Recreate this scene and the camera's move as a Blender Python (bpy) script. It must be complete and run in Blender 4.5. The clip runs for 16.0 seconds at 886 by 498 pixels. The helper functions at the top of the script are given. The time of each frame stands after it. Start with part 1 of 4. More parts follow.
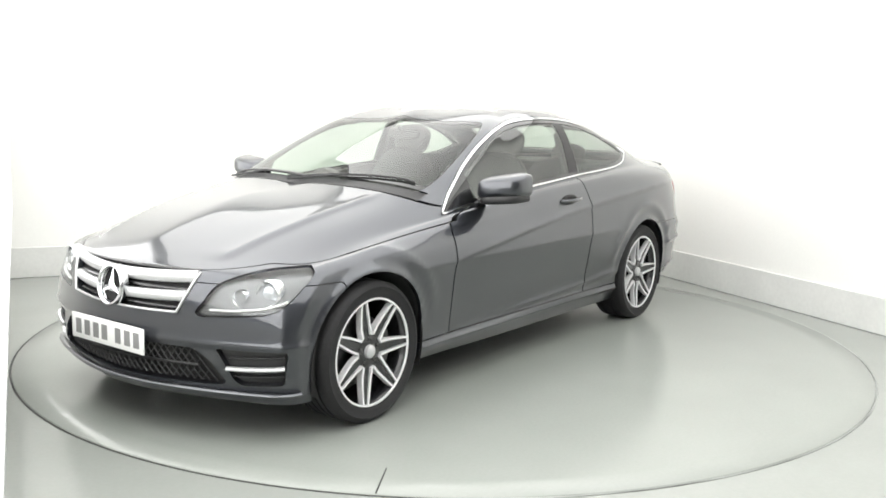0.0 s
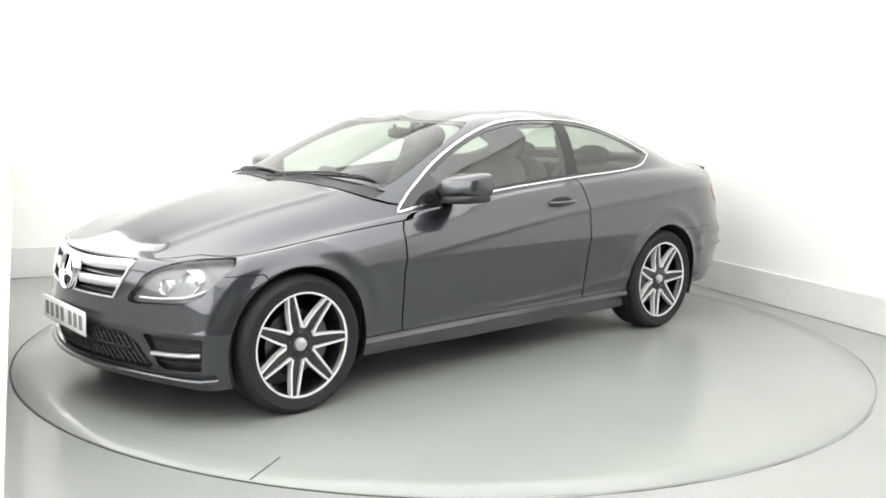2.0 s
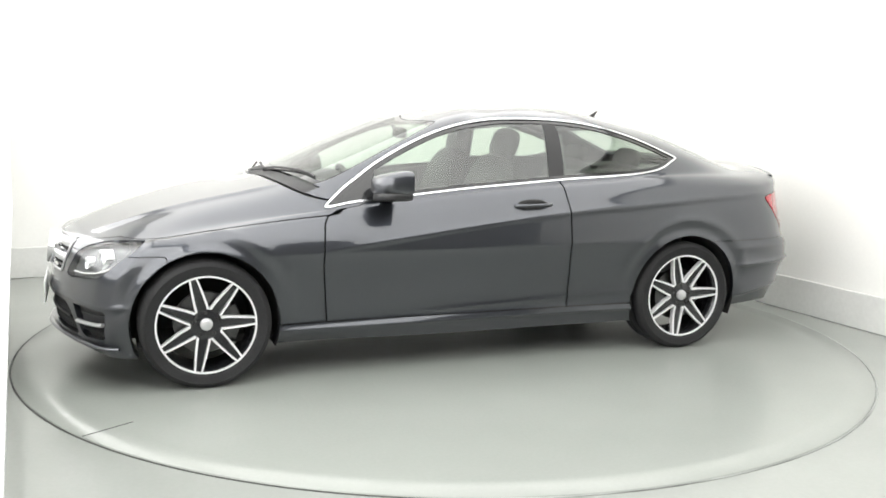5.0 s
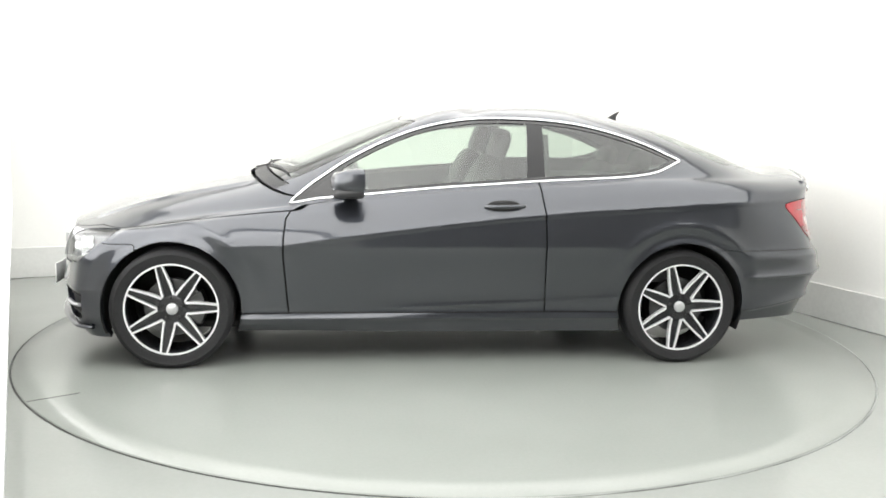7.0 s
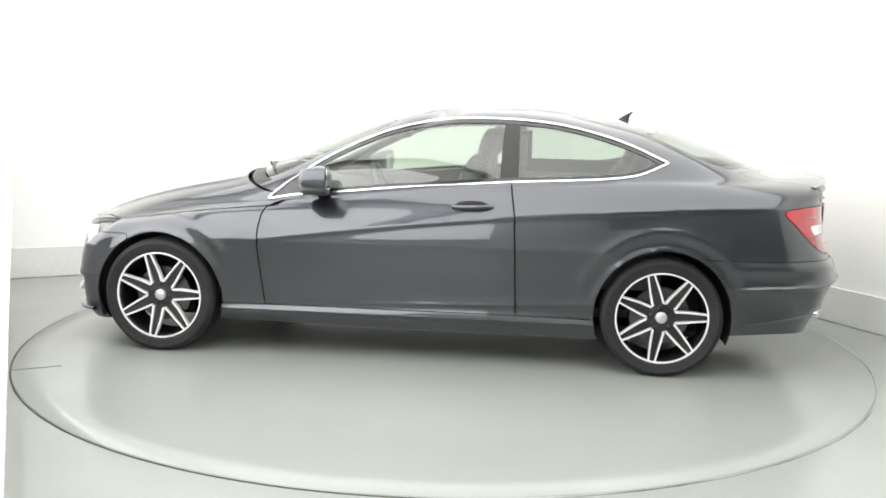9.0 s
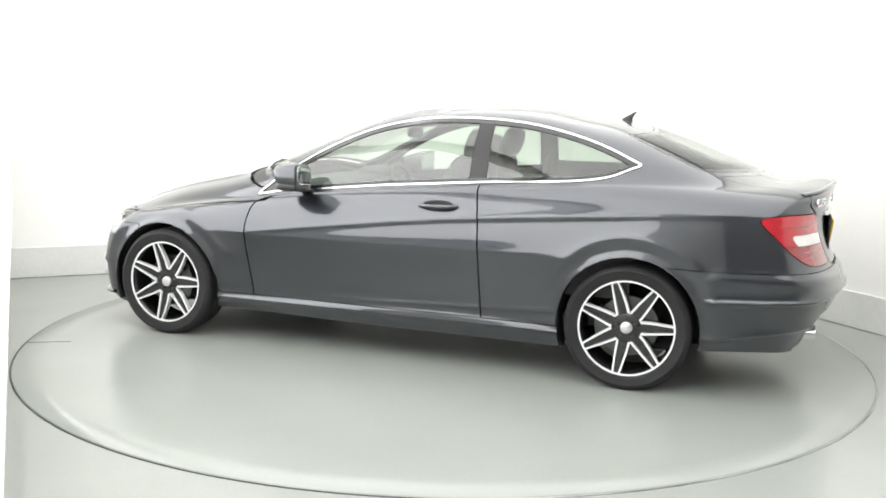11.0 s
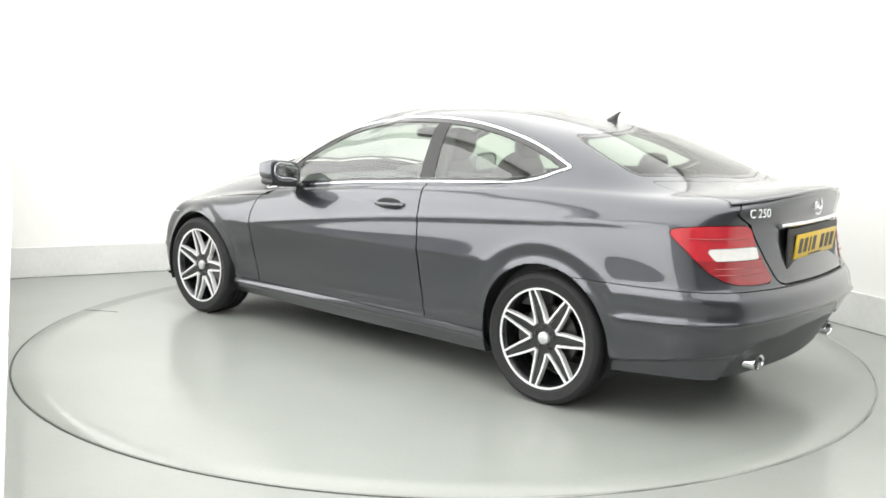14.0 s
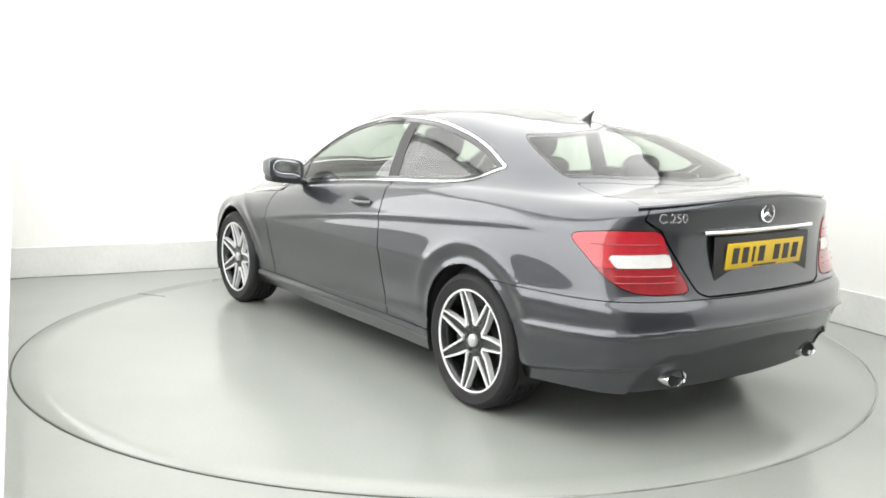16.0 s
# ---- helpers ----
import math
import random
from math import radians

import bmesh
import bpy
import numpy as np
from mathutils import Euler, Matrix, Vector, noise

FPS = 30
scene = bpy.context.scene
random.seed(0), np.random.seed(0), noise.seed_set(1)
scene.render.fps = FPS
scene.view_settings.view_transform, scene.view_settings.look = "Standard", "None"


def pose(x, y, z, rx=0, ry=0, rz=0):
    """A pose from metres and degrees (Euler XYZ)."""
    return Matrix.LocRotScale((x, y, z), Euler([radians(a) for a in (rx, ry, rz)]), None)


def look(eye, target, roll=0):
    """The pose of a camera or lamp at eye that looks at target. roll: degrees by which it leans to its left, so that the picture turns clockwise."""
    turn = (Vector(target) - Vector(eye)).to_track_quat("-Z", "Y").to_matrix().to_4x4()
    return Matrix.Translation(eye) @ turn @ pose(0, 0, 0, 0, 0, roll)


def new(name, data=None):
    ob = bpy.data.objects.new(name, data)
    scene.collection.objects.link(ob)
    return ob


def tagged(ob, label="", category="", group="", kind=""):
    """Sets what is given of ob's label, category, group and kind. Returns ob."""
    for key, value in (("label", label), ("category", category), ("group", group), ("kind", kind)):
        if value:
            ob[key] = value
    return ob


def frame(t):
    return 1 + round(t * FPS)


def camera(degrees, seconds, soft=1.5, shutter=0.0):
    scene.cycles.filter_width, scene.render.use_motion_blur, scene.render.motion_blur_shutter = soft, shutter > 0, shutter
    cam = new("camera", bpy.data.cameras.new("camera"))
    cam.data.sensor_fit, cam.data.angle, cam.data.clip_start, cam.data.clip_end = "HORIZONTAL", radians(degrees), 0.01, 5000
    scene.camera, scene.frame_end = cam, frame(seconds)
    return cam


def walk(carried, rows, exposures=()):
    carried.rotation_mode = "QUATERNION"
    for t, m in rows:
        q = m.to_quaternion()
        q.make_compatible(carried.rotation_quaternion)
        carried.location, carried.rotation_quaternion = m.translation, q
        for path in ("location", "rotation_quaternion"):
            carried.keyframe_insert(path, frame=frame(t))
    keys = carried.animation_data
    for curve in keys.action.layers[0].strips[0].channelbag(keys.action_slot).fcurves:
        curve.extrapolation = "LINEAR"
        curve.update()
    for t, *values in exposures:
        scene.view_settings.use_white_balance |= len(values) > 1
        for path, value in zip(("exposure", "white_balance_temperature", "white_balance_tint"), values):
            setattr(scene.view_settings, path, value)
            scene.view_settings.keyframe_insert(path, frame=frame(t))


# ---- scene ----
from mathutils.bvhtree import BVHTree

# ---------- camera ----------
EYE = Vector((0.0, -5.578, 1.383))
YAW, PITCH = radians(0.185), radians(-8.702)
AIM = EYE + Vector((-math.sin(YAW) * math.cos(PITCH), math.cos(YAW) * math.cos(PITCH), math.sin(PITCH)))
cam = camera(51.67, 16.0, soft=1.7)
walk(cam, [(0.0, look(EYE, AIM, 1.262)), (16.0, look(EYE, AIM, 1.262))], exposures=[(0.0, 0.16), (16.0, 0.16)])

# heading of the turntable, seconds and degrees
HEADING = [(0.0, 233.72), (0.5, 231.96), (1.0, 229.27), (1.5, 225.99), (2.0, 222.31), (2.5, 218.92), (3.0, 215.33),
           (3.5, 211.77), (4.0, 208.36), (6.5, 190.77), (7.0, 187.27), (7.5, 183.92), (8.0, 180.55), (8.5, 177.13),
           (9.0, 173.65), (11.5, 156.72), (12.0, 153.34), (12.5, 149.96), (13.0, 146.51), (13.5, 143.13), (14.0, 139.63),
           (14.5, 136.2), (15.0, 132.7), (15.5, 129.22), (16.0, 125.65)]
CAR_ON_TABLE = (0.148, -0.130)
TABLE_R = 2.452

# ---------- world ----------
world = bpy.data.worlds.new("world")
scene.world = world
world.use_nodes = True
world.node_tree.nodes["Background"].inputs[0].default_value = (0.8, 0.85, 0.9, 1)
world.node_tree.nodes["Background"].inputs[1].default_value = 0.05
PANEL_LIGHT = 1.78
FILL_LIGHT = 2.35
CEIL_W, CEIL_L, CEIL_A, CEIL_B = 4.9, 9.1, 0.105, -1.91   # size of the diffuser and its middle in the room


# ---------- materials ----------
def material(name, color, rough=0.5, metal=0.0, coat=0.0, grain=0.0, grain_scale=40.0, stain=0.0, stain_scale=2.5,
             bump=0.0, bump_scale=120.0, coat_rough=0.03, ior=1.5, coat_ior=1.5, wear=0.0):
    m = bpy.data.materials.new(name)
    m.use_nodes = True
    nt = m.node_tree
    b = nt.nodes["Principled BSDF"]
    b.inputs["Base Color"].default_value = (*color, 1)
    b.inputs["Roughness"].default_value = rough
    b.inputs["Metallic"].default_value = metal
    b.inputs["Coat Weight"].default_value = coat
    b.inputs["Coat Roughness"].default_value = coat_rough
    b.inputs["IOR"].default_value = ior
    b.inputs["Coat IOR"].default_value = coat_ior
    tex = nt.nodes.new("ShaderNodeTexCoord")
    last = None
    for amount, scale, detail in ((grain, grain_scale, 6.0), (stain, stain_scale, 3.0)):
        if amount <= 0:
            continue
        n = nt.nodes.new("ShaderNodeTexNoise")
        n.inputs["Scale"].default_value = scale
        n.inputs["Detail"].default_value = detail
        nt.links.new(tex.outputs["Object"], n.inputs["Vector"])
        ramp = nt.nodes.new("ShaderNodeMapRange")
        ramp.inputs["From Min"].default_value, ramp.inputs["From Max"].default_value = 0.3, 0.7
        ramp.inputs["To Min"].default_value, ramp.inputs["To Max"].default_value = 1 - amount, 1 + amount
        nt.links.new(n.outputs["Fac"], ramp.inputs["Value"])
        mix = nt.nodes.new("ShaderNodeVectorMath")
        mix.operation = "SCALE"
        if last is None:
            mix.inputs[0].default_value = color
        else:
            nt.links.new(last, mix.inputs[0])
        nt.links.new(ramp.outputs[0], mix.inputs["Scale"])
        last = mix.outputs[0]
        if scale == stain_scale and wear > 0:
            rr = nt.nodes.new("ShaderNodeMapRange")
            rr.inputs["To Min"].default_value, rr.inputs["To Max"].default_value = rough * (1 - wear), min(1.0, rough * (1 + wear))
            nt.links.new(n.outputs["Fac"], rr.inputs["Value"])
            nt.links.new(rr.outputs[0], b.inputs["Roughness"])
    if last is not None:
        nt.links.new(last, b.inputs["Base Color"])
    if bump > 0:
        n = nt.nodes.new("ShaderNodeTexNoise")
        n.inputs["Scale"].default_value, n.inputs["Detail"].default_value = bump_scale, 4.0
        nt.links.new(tex.outputs["Object"], n.inputs["Vector"])
        bp = nt.nodes.new("ShaderNodeBump")
        bp.inputs["Strength"].default_value, bp.inputs["Distance"].default_value = bump, 0.004
        nt.links.new(n.outputs["Fac"], bp.inputs["Height"])
        nt.links.new(bp.outputs[0], b.inputs["Normal"])
    return m


def glass_material(name, tint, rough=0.0, gloss=1.5):
    m = bpy.data.materials.new(name)
    m.use_nodes = True
    nt = m.node_tree
    nt.nodes.clear()
    out = nt.nodes.new("ShaderNodeOutputMaterial")
    mix = nt.nodes.new("ShaderNodeMixShader")
    clear = nt.nodes.new("ShaderNodeBsdfTransparent")
    clear.inputs[0].default_value = (*tint, 1)
    shine = nt.nodes.new("ShaderNodeBsdfGlossy")
    shine.inputs["Roughness"].default_value = rough
    lay = nt.nodes.new("ShaderNodeLayerWeight")
    lay.inputs["Blend"].default_value = 0.5
    power = nt.nodes.new("ShaderNodeMath")
    power.operation, power.inputs[1].default_value = "POWER", 4.6
    ramp = nt.nodes.new("ShaderNodeMapRange")
    f0 = ((gloss - 1) / (gloss + 1)) ** 2 * 1.5
    ramp.inputs["To Min"].default_value, ramp.inputs["To Max"].default_value = f0, 1.0
    nt.links.new(lay.outputs["Facing"], power.inputs[0])
    nt.links.new(power.outputs[0], ramp.inputs["Value"])
    nt.links.new(ramp.outputs[0], mix.inputs[0])
    nt.links.new(clear.outputs[0], mix.inputs[1])
    nt.links.new(shine.outputs[0], mix.inputs[2])
    nt.links.new(mix.outputs[0], out.inputs[0])
    return m


def glow_material(name, color, strength):
    m = bpy.data.materials.new(name)
    m.use_nodes = True
    b = m.node_tree.nodes["Principled BSDF"]
    b.inputs["Base Color"].default_value = (*color, 1)
    b.inputs["Emission Color"].default_value = (*color, 1)
    b.inputs["Emission Strength"].default_value = strength
    return m


def joint_material(name, dark, pale):
    """Rubber joint that is dark on one side of the ring and pale on the other, with a noisy change."""
    m = material(name, dark, 0.7)
    nt = m.node_tree
    tex, n, sep = nt.nodes.new("ShaderNodeTexCoord"), nt.nodes.new("ShaderNodeTexNoise"), nt.nodes.new("ShaderNodeSeparateXYZ")
    n.inputs["Scale"].default_value, n.inputs["Detail"].default_value = 1.6, 3.0
    nt.links.new(tex.outputs["Object"], n.inputs["Vector"])
    nt.links.new(tex.outputs["Object"], sep.inputs[0])
    side = nt.nodes.new("ShaderNodeMapRange")
    for key, v in (("From Min", -1.0), ("From Max", 0.2), ("To Min", -0.45), ("To Max", 0.30)):
        side.inputs[key].default_value = v
    nt.links.new(sep.outputs[0], side.inputs["Value"])
    add = nt.nodes.new("ShaderNodeMath")
    add.operation = "ADD"
    nt.links.new(n.outputs["Fac"], add.inputs[0])
    nt.links.new(side.outputs[0], add.inputs[1])
    fac = nt.nodes.new("ShaderNodeMapRange")
    fac.inputs["From Min"].default_value, fac.inputs["From Max"].default_value = 0.55, 0.85
    nt.links.new(add.outputs[0], fac.inputs["Value"])
    mix = nt.nodes.new("ShaderNodeMixRGB")
    mix.inputs[1].default_value, mix.inputs[2].default_value = (*dark, 1), (*pale, 1)
    nt.links.new(fac.outputs[0], mix.inputs[0])
    nt.links.new(mix.outputs[0], nt.nodes["Principled BSDF"].inputs["Base Color"])
    return m


PAINT = material("grey_metallic_paint", (0.046, 0.050, 0.060), 0.31, 0.92, 1.0, grain=0.03, grain_scale=300, coat_ior=1.72)
PLASTIC = material("black_plastic", (0.018, 0.018, 0.019), 0.45, grain=0.2, grain_scale=200, bump=0.15, bump_scale=400)
DIFFUSER = material("dark_bumper_plastic", (0.035, 0.037, 0.041), 0.4, grain=0.1, grain_scale=200)
GLOSSBLACK = material("gloss_black", (0.012, 0.012, 0.013), 0.08, coat=0.5, stain=0.1)
INNER = material("inner_dark", (0.012, 0.012, 0.012), 0.8, grain=0.2)
CHROME = material("chrome_trim", (0.82, 0.83, 0.84), 0.12, 1.0, stain=0.04, stain_scale=9)
SILVER = material("silver_paint", (0.62, 0.625, 0.63), 0.3, 0.6, 0.4, stain=0.04)
MACHINED = material("machined_alloy", (0.84, 0.84, 0.85), 0.30, 0.25, 0.5, grain=0.05, grain_scale=300)
RIMBLACK = material("black_alloy", (0.016, 0.016, 0.018), 0.25, 0.3, 0.6, stain=0.1)
TYRE = material("tyre_rubber", (0.011, 0.011, 0.012), 0.75, grain=0.25, grain_scale=90, stain=0.15, bump=0.2, bump_scale=200)
DISC = material("brake_steel", (0.10, 0.10, 0.10), 0.35, 1.0, grain=0.12, grain_scale=120, stain=0.15)
GLASS = glass_material("tinted_glass", (0.73, 0.82, 0.74), 0.0, 1.82)
SCREENGLASS = glass_material("screen_glass", (0.74, 0.80, 0.75), 0.0, 1.6)
DARKGLASS = glass_material("privacy_glass", (0.66, 0.74, 0.67), 0.0, 1.75)
LENS = glass_material("clear_lens", (0.93, 0.94, 0.94), 0.02, 1.5)
RED = material("red_lens", (0.40, 0.010, 0.020), 0.12, 0.0, 1.0, stain=0.1, stain_scale=30)
REDDARK = material("deep_red_lens", (0.25, 0.007, 0.012), 0.12, 0.0, 1.0, stain=0.1, stain_scale=30)
WHITELENS = material("white_lens", (0.66, 0.66, 0.64), 0.15, 0.0, 1.0, stain=0.06, stain_scale=30)
BOWL = material("lamp_reflector", (0.15, 0.153, 0.157), 0.3, 0.5, stain=0.15, stain_scale=20)
LEATHER = material("black_leather", (0.030, 0.029, 0.028), 0.5, grain=0.15, grain_scale=120, stain=0.1, bump=0.25, bump_scale=300)
DASH = material("dashboard_plastic", (0.035, 0.035, 0.035), 0.6, grain=0.15, grain_scale=200, bump=0.2, bump_scale=500)
HEADLINER = material("grey_headliner", (0.18, 0.18, 0.175), 0.9, grain=0.1, grain_scale=150)
PLATEW = material("white_plate", (0.86, 0.86, 0.85), 0.3, stain=0.04)
PLATEY = material("yellow_plate", (0.68, 0.46, 0.02), 0.3, stain=0.04)
INK = material("plate_ink", (0.015, 0.015, 0.015), 0.4, stain=0.1)
FLOOR = material("floor_paint", (0.288, 0.302, 0.284), 0.20, grain=0.02, grain_scale=60, stain=0.04, stain_scale=1.2, coat=0.0)
TABLE = material("turntable_paint", (0.286, 0.302, 0.282), 0.20, grain=0.02, grain_scale=60, stain=0.04, stain_scale=1.1)
WALL = material("white_wall_paint", (0.89, 0.888, 0.862), 0.6, grain=0.01, grain_scale=50, stain=0.02, stain_scale=0.8)
CEILING = material("ceiling_paint", (0.80, 0.80, 0.79), 0.8, grain=0.03, stain=0.05, stain_scale=0.8)
SKIRT = material("skirting_paint", (0.72, 0.725, 0.705), 0.3, grain=0.03, grain_scale=40, stain=0.05, stain_scale=2)
SEAMDARK = material("joint_rubber", (0.035, 0.038, 0.035), 0.7, grain=0.2)
RINGJOINT = joint_material("two_tone_joint", (0.035, 0.038, 0.035), (0.30, 0.315, 0.30))
GLOW = glow_material("light_diffuser", (1.0, 0.995, 0.985), PANEL_LIGHT)
FILLGLOW = glow_material("fill_light_diffuser", (1.0, 0.995, 0.985), FILL_LIGHT)
ALU = material("white_aluminium", (0.75, 0.75, 0.75), 0.4, stain=0.03)
STUDIODARK = material("dark_wall", (0.20, 0.20, 0.204), 0.85, grain=0.15, grain_scale=30, stain=0.2)


# ---------- mesh helpers ----------
def mesh_of(name, verts, faces, mat, smooth=True, flat_from=None):
    me = bpy.data.meshes.new(name)
    me.from_pydata([tuple(v) for v in verts], [], [tuple(f) for f in faces])
    me.materials.append(mat)
    n = len(me.polygons)
    flags = [smooth] * n
    if flat_from is not None:
        flags[flat_from:] = [False] * (n - flat_from)
    me.polygons.foreach_set("use_smooth", flags)
    me.update()
    return me


def thing(name, data=None, label="", category="", group="", kind=""):
    return tagged(new(name, data), label, category, group, kind)


def part_mesh(name, me, parent, label="", m=None):
    ob = new(name, me)
    ob.parent = parent
    if m is not None:
        ob.matrix_basis = m
    if label:
        ob["label"] = label
    return ob


def part(name, bm, mat, parent, label="", smooth=True, m=None):
    me = bpy.data.meshes.new(name)
    bm.normal_update()
    bm.to_mesh(me)
    bm.free()
    me.materials.append(mat)
    for p in me.polygons:
        p.use_smooth = smooth
    if smooth:
        me.set_sharp_from_angle(angle=radians(38))
    return part_mesh(name, me, parent, label, m)


def bm_box(size, centre=(0, 0, 0), bevel=0.0, segs=2, bm=None, turn=None):
    bm = bm or bmesh.new()
    mm = Matrix.Translation(centre) @ (turn or Matrix.Identity(4)) @ Matrix.Diagonal((*size, 1))
    r = bmesh.ops.create_cube(bm, size=1.0, matrix=mm)
    if bevel > 0:
        es = {e for v in r["verts"] for e in v.link_edges}
        bmesh.ops.bevel(bm, geom=list(es), offset=bevel, segments=segs, affect="EDGES", profile=0.5)
    return bm


def bm_lathe(profile, segs=64, axis="y", bm=None):
    """Turns (radius, height) pairs about the axis."""
    bm = bm or bmesh.new()
    rows = []
    for r, h in profile:
        row = []
        for i in range(segs):
            a = 2 * math.pi * i / segs
            c, s = r * math.cos(a), r * math.sin(a)
            row.append(bm.verts.new((c, h, s) if axis == "y" else (c, s, h)))
        rows.append(row)
    for a, b in zip(rows, rows[1:]):
        for i in range(segs):
            j = (i + 1) % segs
            bm.faces.new((a[i], a[j], b[j], b[i]))
    bmesh.ops.remove_doubles(bm, verts=bm.verts[:], dist=1e-6)
    bmesh.ops.recalc_face_normals(bm, faces=bm.faces[:])
    return bm


def bm_tube(points, radius, segs=8, closed=False, bm=None, flat=1.0):
    bm = bm or bmesh.new()
    pts = [Vector(p) for p in points]
    n = len(pts)
    rows = []
    for i, p in enumerate(pts):
        a = pts[(i - 1) % n] if closed or i else pts[0]
        b = pts[(i + 1) % n] if closed or i < n - 1 else pts[-1]
        d = (b - a).normalized()
        s = d.cross(Vector((0, 0, 1)))
        s = s.normalized() if s.length > 1e-4 else Vector((1, 0, 0))
        u = s.cross(d)
        rows.append([bm.verts.new(p + radius * (math.cos(2 * math.pi * k / segs) * s + flat * math.sin(2 * math.pi * k / segs) * u)) for k in range(segs)])
    for i in range(n if closed else n - 1):
        a, b = rows[i], rows[(i + 1) % n]
        for k in range(segs):
            bm.faces.new((a[k], a[(k + 1) % segs], b[(k + 1) % segs], b[k]))
    if not closed:
        bm.faces.new(rows[0][::-1])
        bm.faces.new(rows[-1])
    bmesh.ops.recalc_face_normals(bm, faces=bm.faces[:])
    return bm


def bm_plate(outline, depth, bm=None, bevel=0.0):
    """A slab in the yz plane from a closed outline of (y, z), from x = 0 to x = depth."""
    bm = bm or bmesh.new()
    vs = [bm.verts.new((0, y, z)) for y, z in outline]
    f = bm.faces.new(vs)
    r = bmesh.ops.extrude_face_region(bm, geom=[f])
    top = [g for g in r["geom"] if isinstance(g, bmesh.types.BMVert)]
    bmesh.ops.translate(bm, verts=top, vec=(depth, 0, 0))
    bmesh.ops.recalc_face_normals(bm, faces=bm.faces[:])
    return bm


# ---------- the studio ----------
ROOM = Matrix.Rotation(radians(25.15), 4, "Z")
A0, A1, B0, B1, HIGH = -2.47, 2.68, -6.6, 2.78, 3.3


def slab(name, size, centre, mat, label="", kind="structure", bevel=0.0):
    bm = bm_box(size, (0, 0, 0), bevel)
    me = bpy.data.meshes.new(name)
    bm.to_mesh(me)
    bm.free()
    me.materials.append(mat)
    ob = thing(name, me, label, name.split("_")[0], kind=kind)
    ob.matrix_basis = ROOM @ Matrix.Translation(centre)
    return ob


def studio():
    bm = bm_box((60, 60, 0.2), (0, 0, -0.106))
    me = bpy.data.meshes.new("floor")
    bm.to_mesh(me)
    bm.free()
    me.materials.append(FLOOR)
    thing("floor", me, "pale grey-green glossy painted studio floor", "floor", kind="structure")
    la, lb = A1 - A0, B1 - B0
    ca, cb = (A0 + A1) / 2, (B0 + B1) / 2
    t = 0.15
    slab("wall_north", (la + 2 * t, t, HIGH), (ca, B1 + t / 2, HIGH / 2 - 0.01), WALL, "plain white studio wall behind the turntable")
    slab("wall_east", (t, lb, HIGH), (A1 + t / 2, cb, HIGH / 2 - 0.01), WALL, "plain white studio wall beside the turntable")
    slab("wall_west", (t, lb, HIGH), (A0 - t / 2, cb, HIGH / 2 - 0.01), WALL, "plain white studio wall")
    # unseen wall behind the camera, kept dark so the flank reflects dark
    slab("wall_south", (la + 2 * t, t, HIGH), (ca, B0 - t / 2, HIGH / 2 - 0.01), STUDIODARK, "unseen dark grey wall added for dark reflections in the flank")
    slab("ceiling", (la + 2 * t, lb + 2 * t, 0.1), (ca, cb, HIGH + 0.05), CEILING, "white studio ceiling")
    sk, sh = 0.02, 0.24
    slab("baseboard_north", (la, sk, sh), (ca, B1 - sk / 2 - 0.003, sh / 2 - 0.004), SKIRT, "pale grey painted baseboard along the wall", bevel=0.004)
    slab("baseboard_east", (sk, lb, sh), (A1 - sk / 2 - 0.003, cb, sh / 2 - 0.004), SKIRT, "pale grey painted baseboard along the wall", bevel=0.004)
    # one wide stretched diffuser under the ceiling
    wd, ln = CEIL_W, CEIL_L
    ob = thing("ceiling_light", None, "wide white stretched light diffuser under the ceiling", "light")
    ob.matrix_basis = ROOM @ Matrix.Translation((CEIL_A, CEIL_B, HIGH - 0.05))
    f = bmesh.new()
    for sx in (-1, 1):
        bm_box((0.03, ln, 0.08), (sx * (wd / 2 + 0.017), 0, 0), 0.004, bm=f)
    for sy in (-1, 1):
        bm_box((wd + 0.004, 0.03, 0.08), (0, sy * (ln / 2 - 0.015), 0), 0.004, bm=f)
    part("frame", f, ALU, ob, smooth=False)
    part("diffuser", bm_box((wd, ln - 0.064, 0.02), (0, 0, -0.015)), GLOW, ob, "glowing frosted diffuser", smooth=False)
    # tall light box added on the wall beside the camera to brighten flank and nose
    ob = thing("fill_light", None, "tall white light box added to brighten the car", "light")
    ob.matrix_basis = ROOM @ Matrix.Translation((A0 + 0.026, -1.0, 1.75))
    f = bmesh.new()
    for sy in (-1, 1):
        bm_box((0.045, 0.03, 2.2), (0, sy * 3.1, 0), 0.004, bm=f)
    for sz in (-1, 1):
        bm_box((0.045, 6.17, 0.03), (0, 0, sz * 1.085), 0.004, bm=f)
    part("frame", f, ALU, ob, smooth=False)
    part("diffuser", bm_box((0.02, 6.168, 2.138), (0.004, 0, 0)), FILLGLOW, ob, "glowing frosted diffuser", smooth=False)


studio()


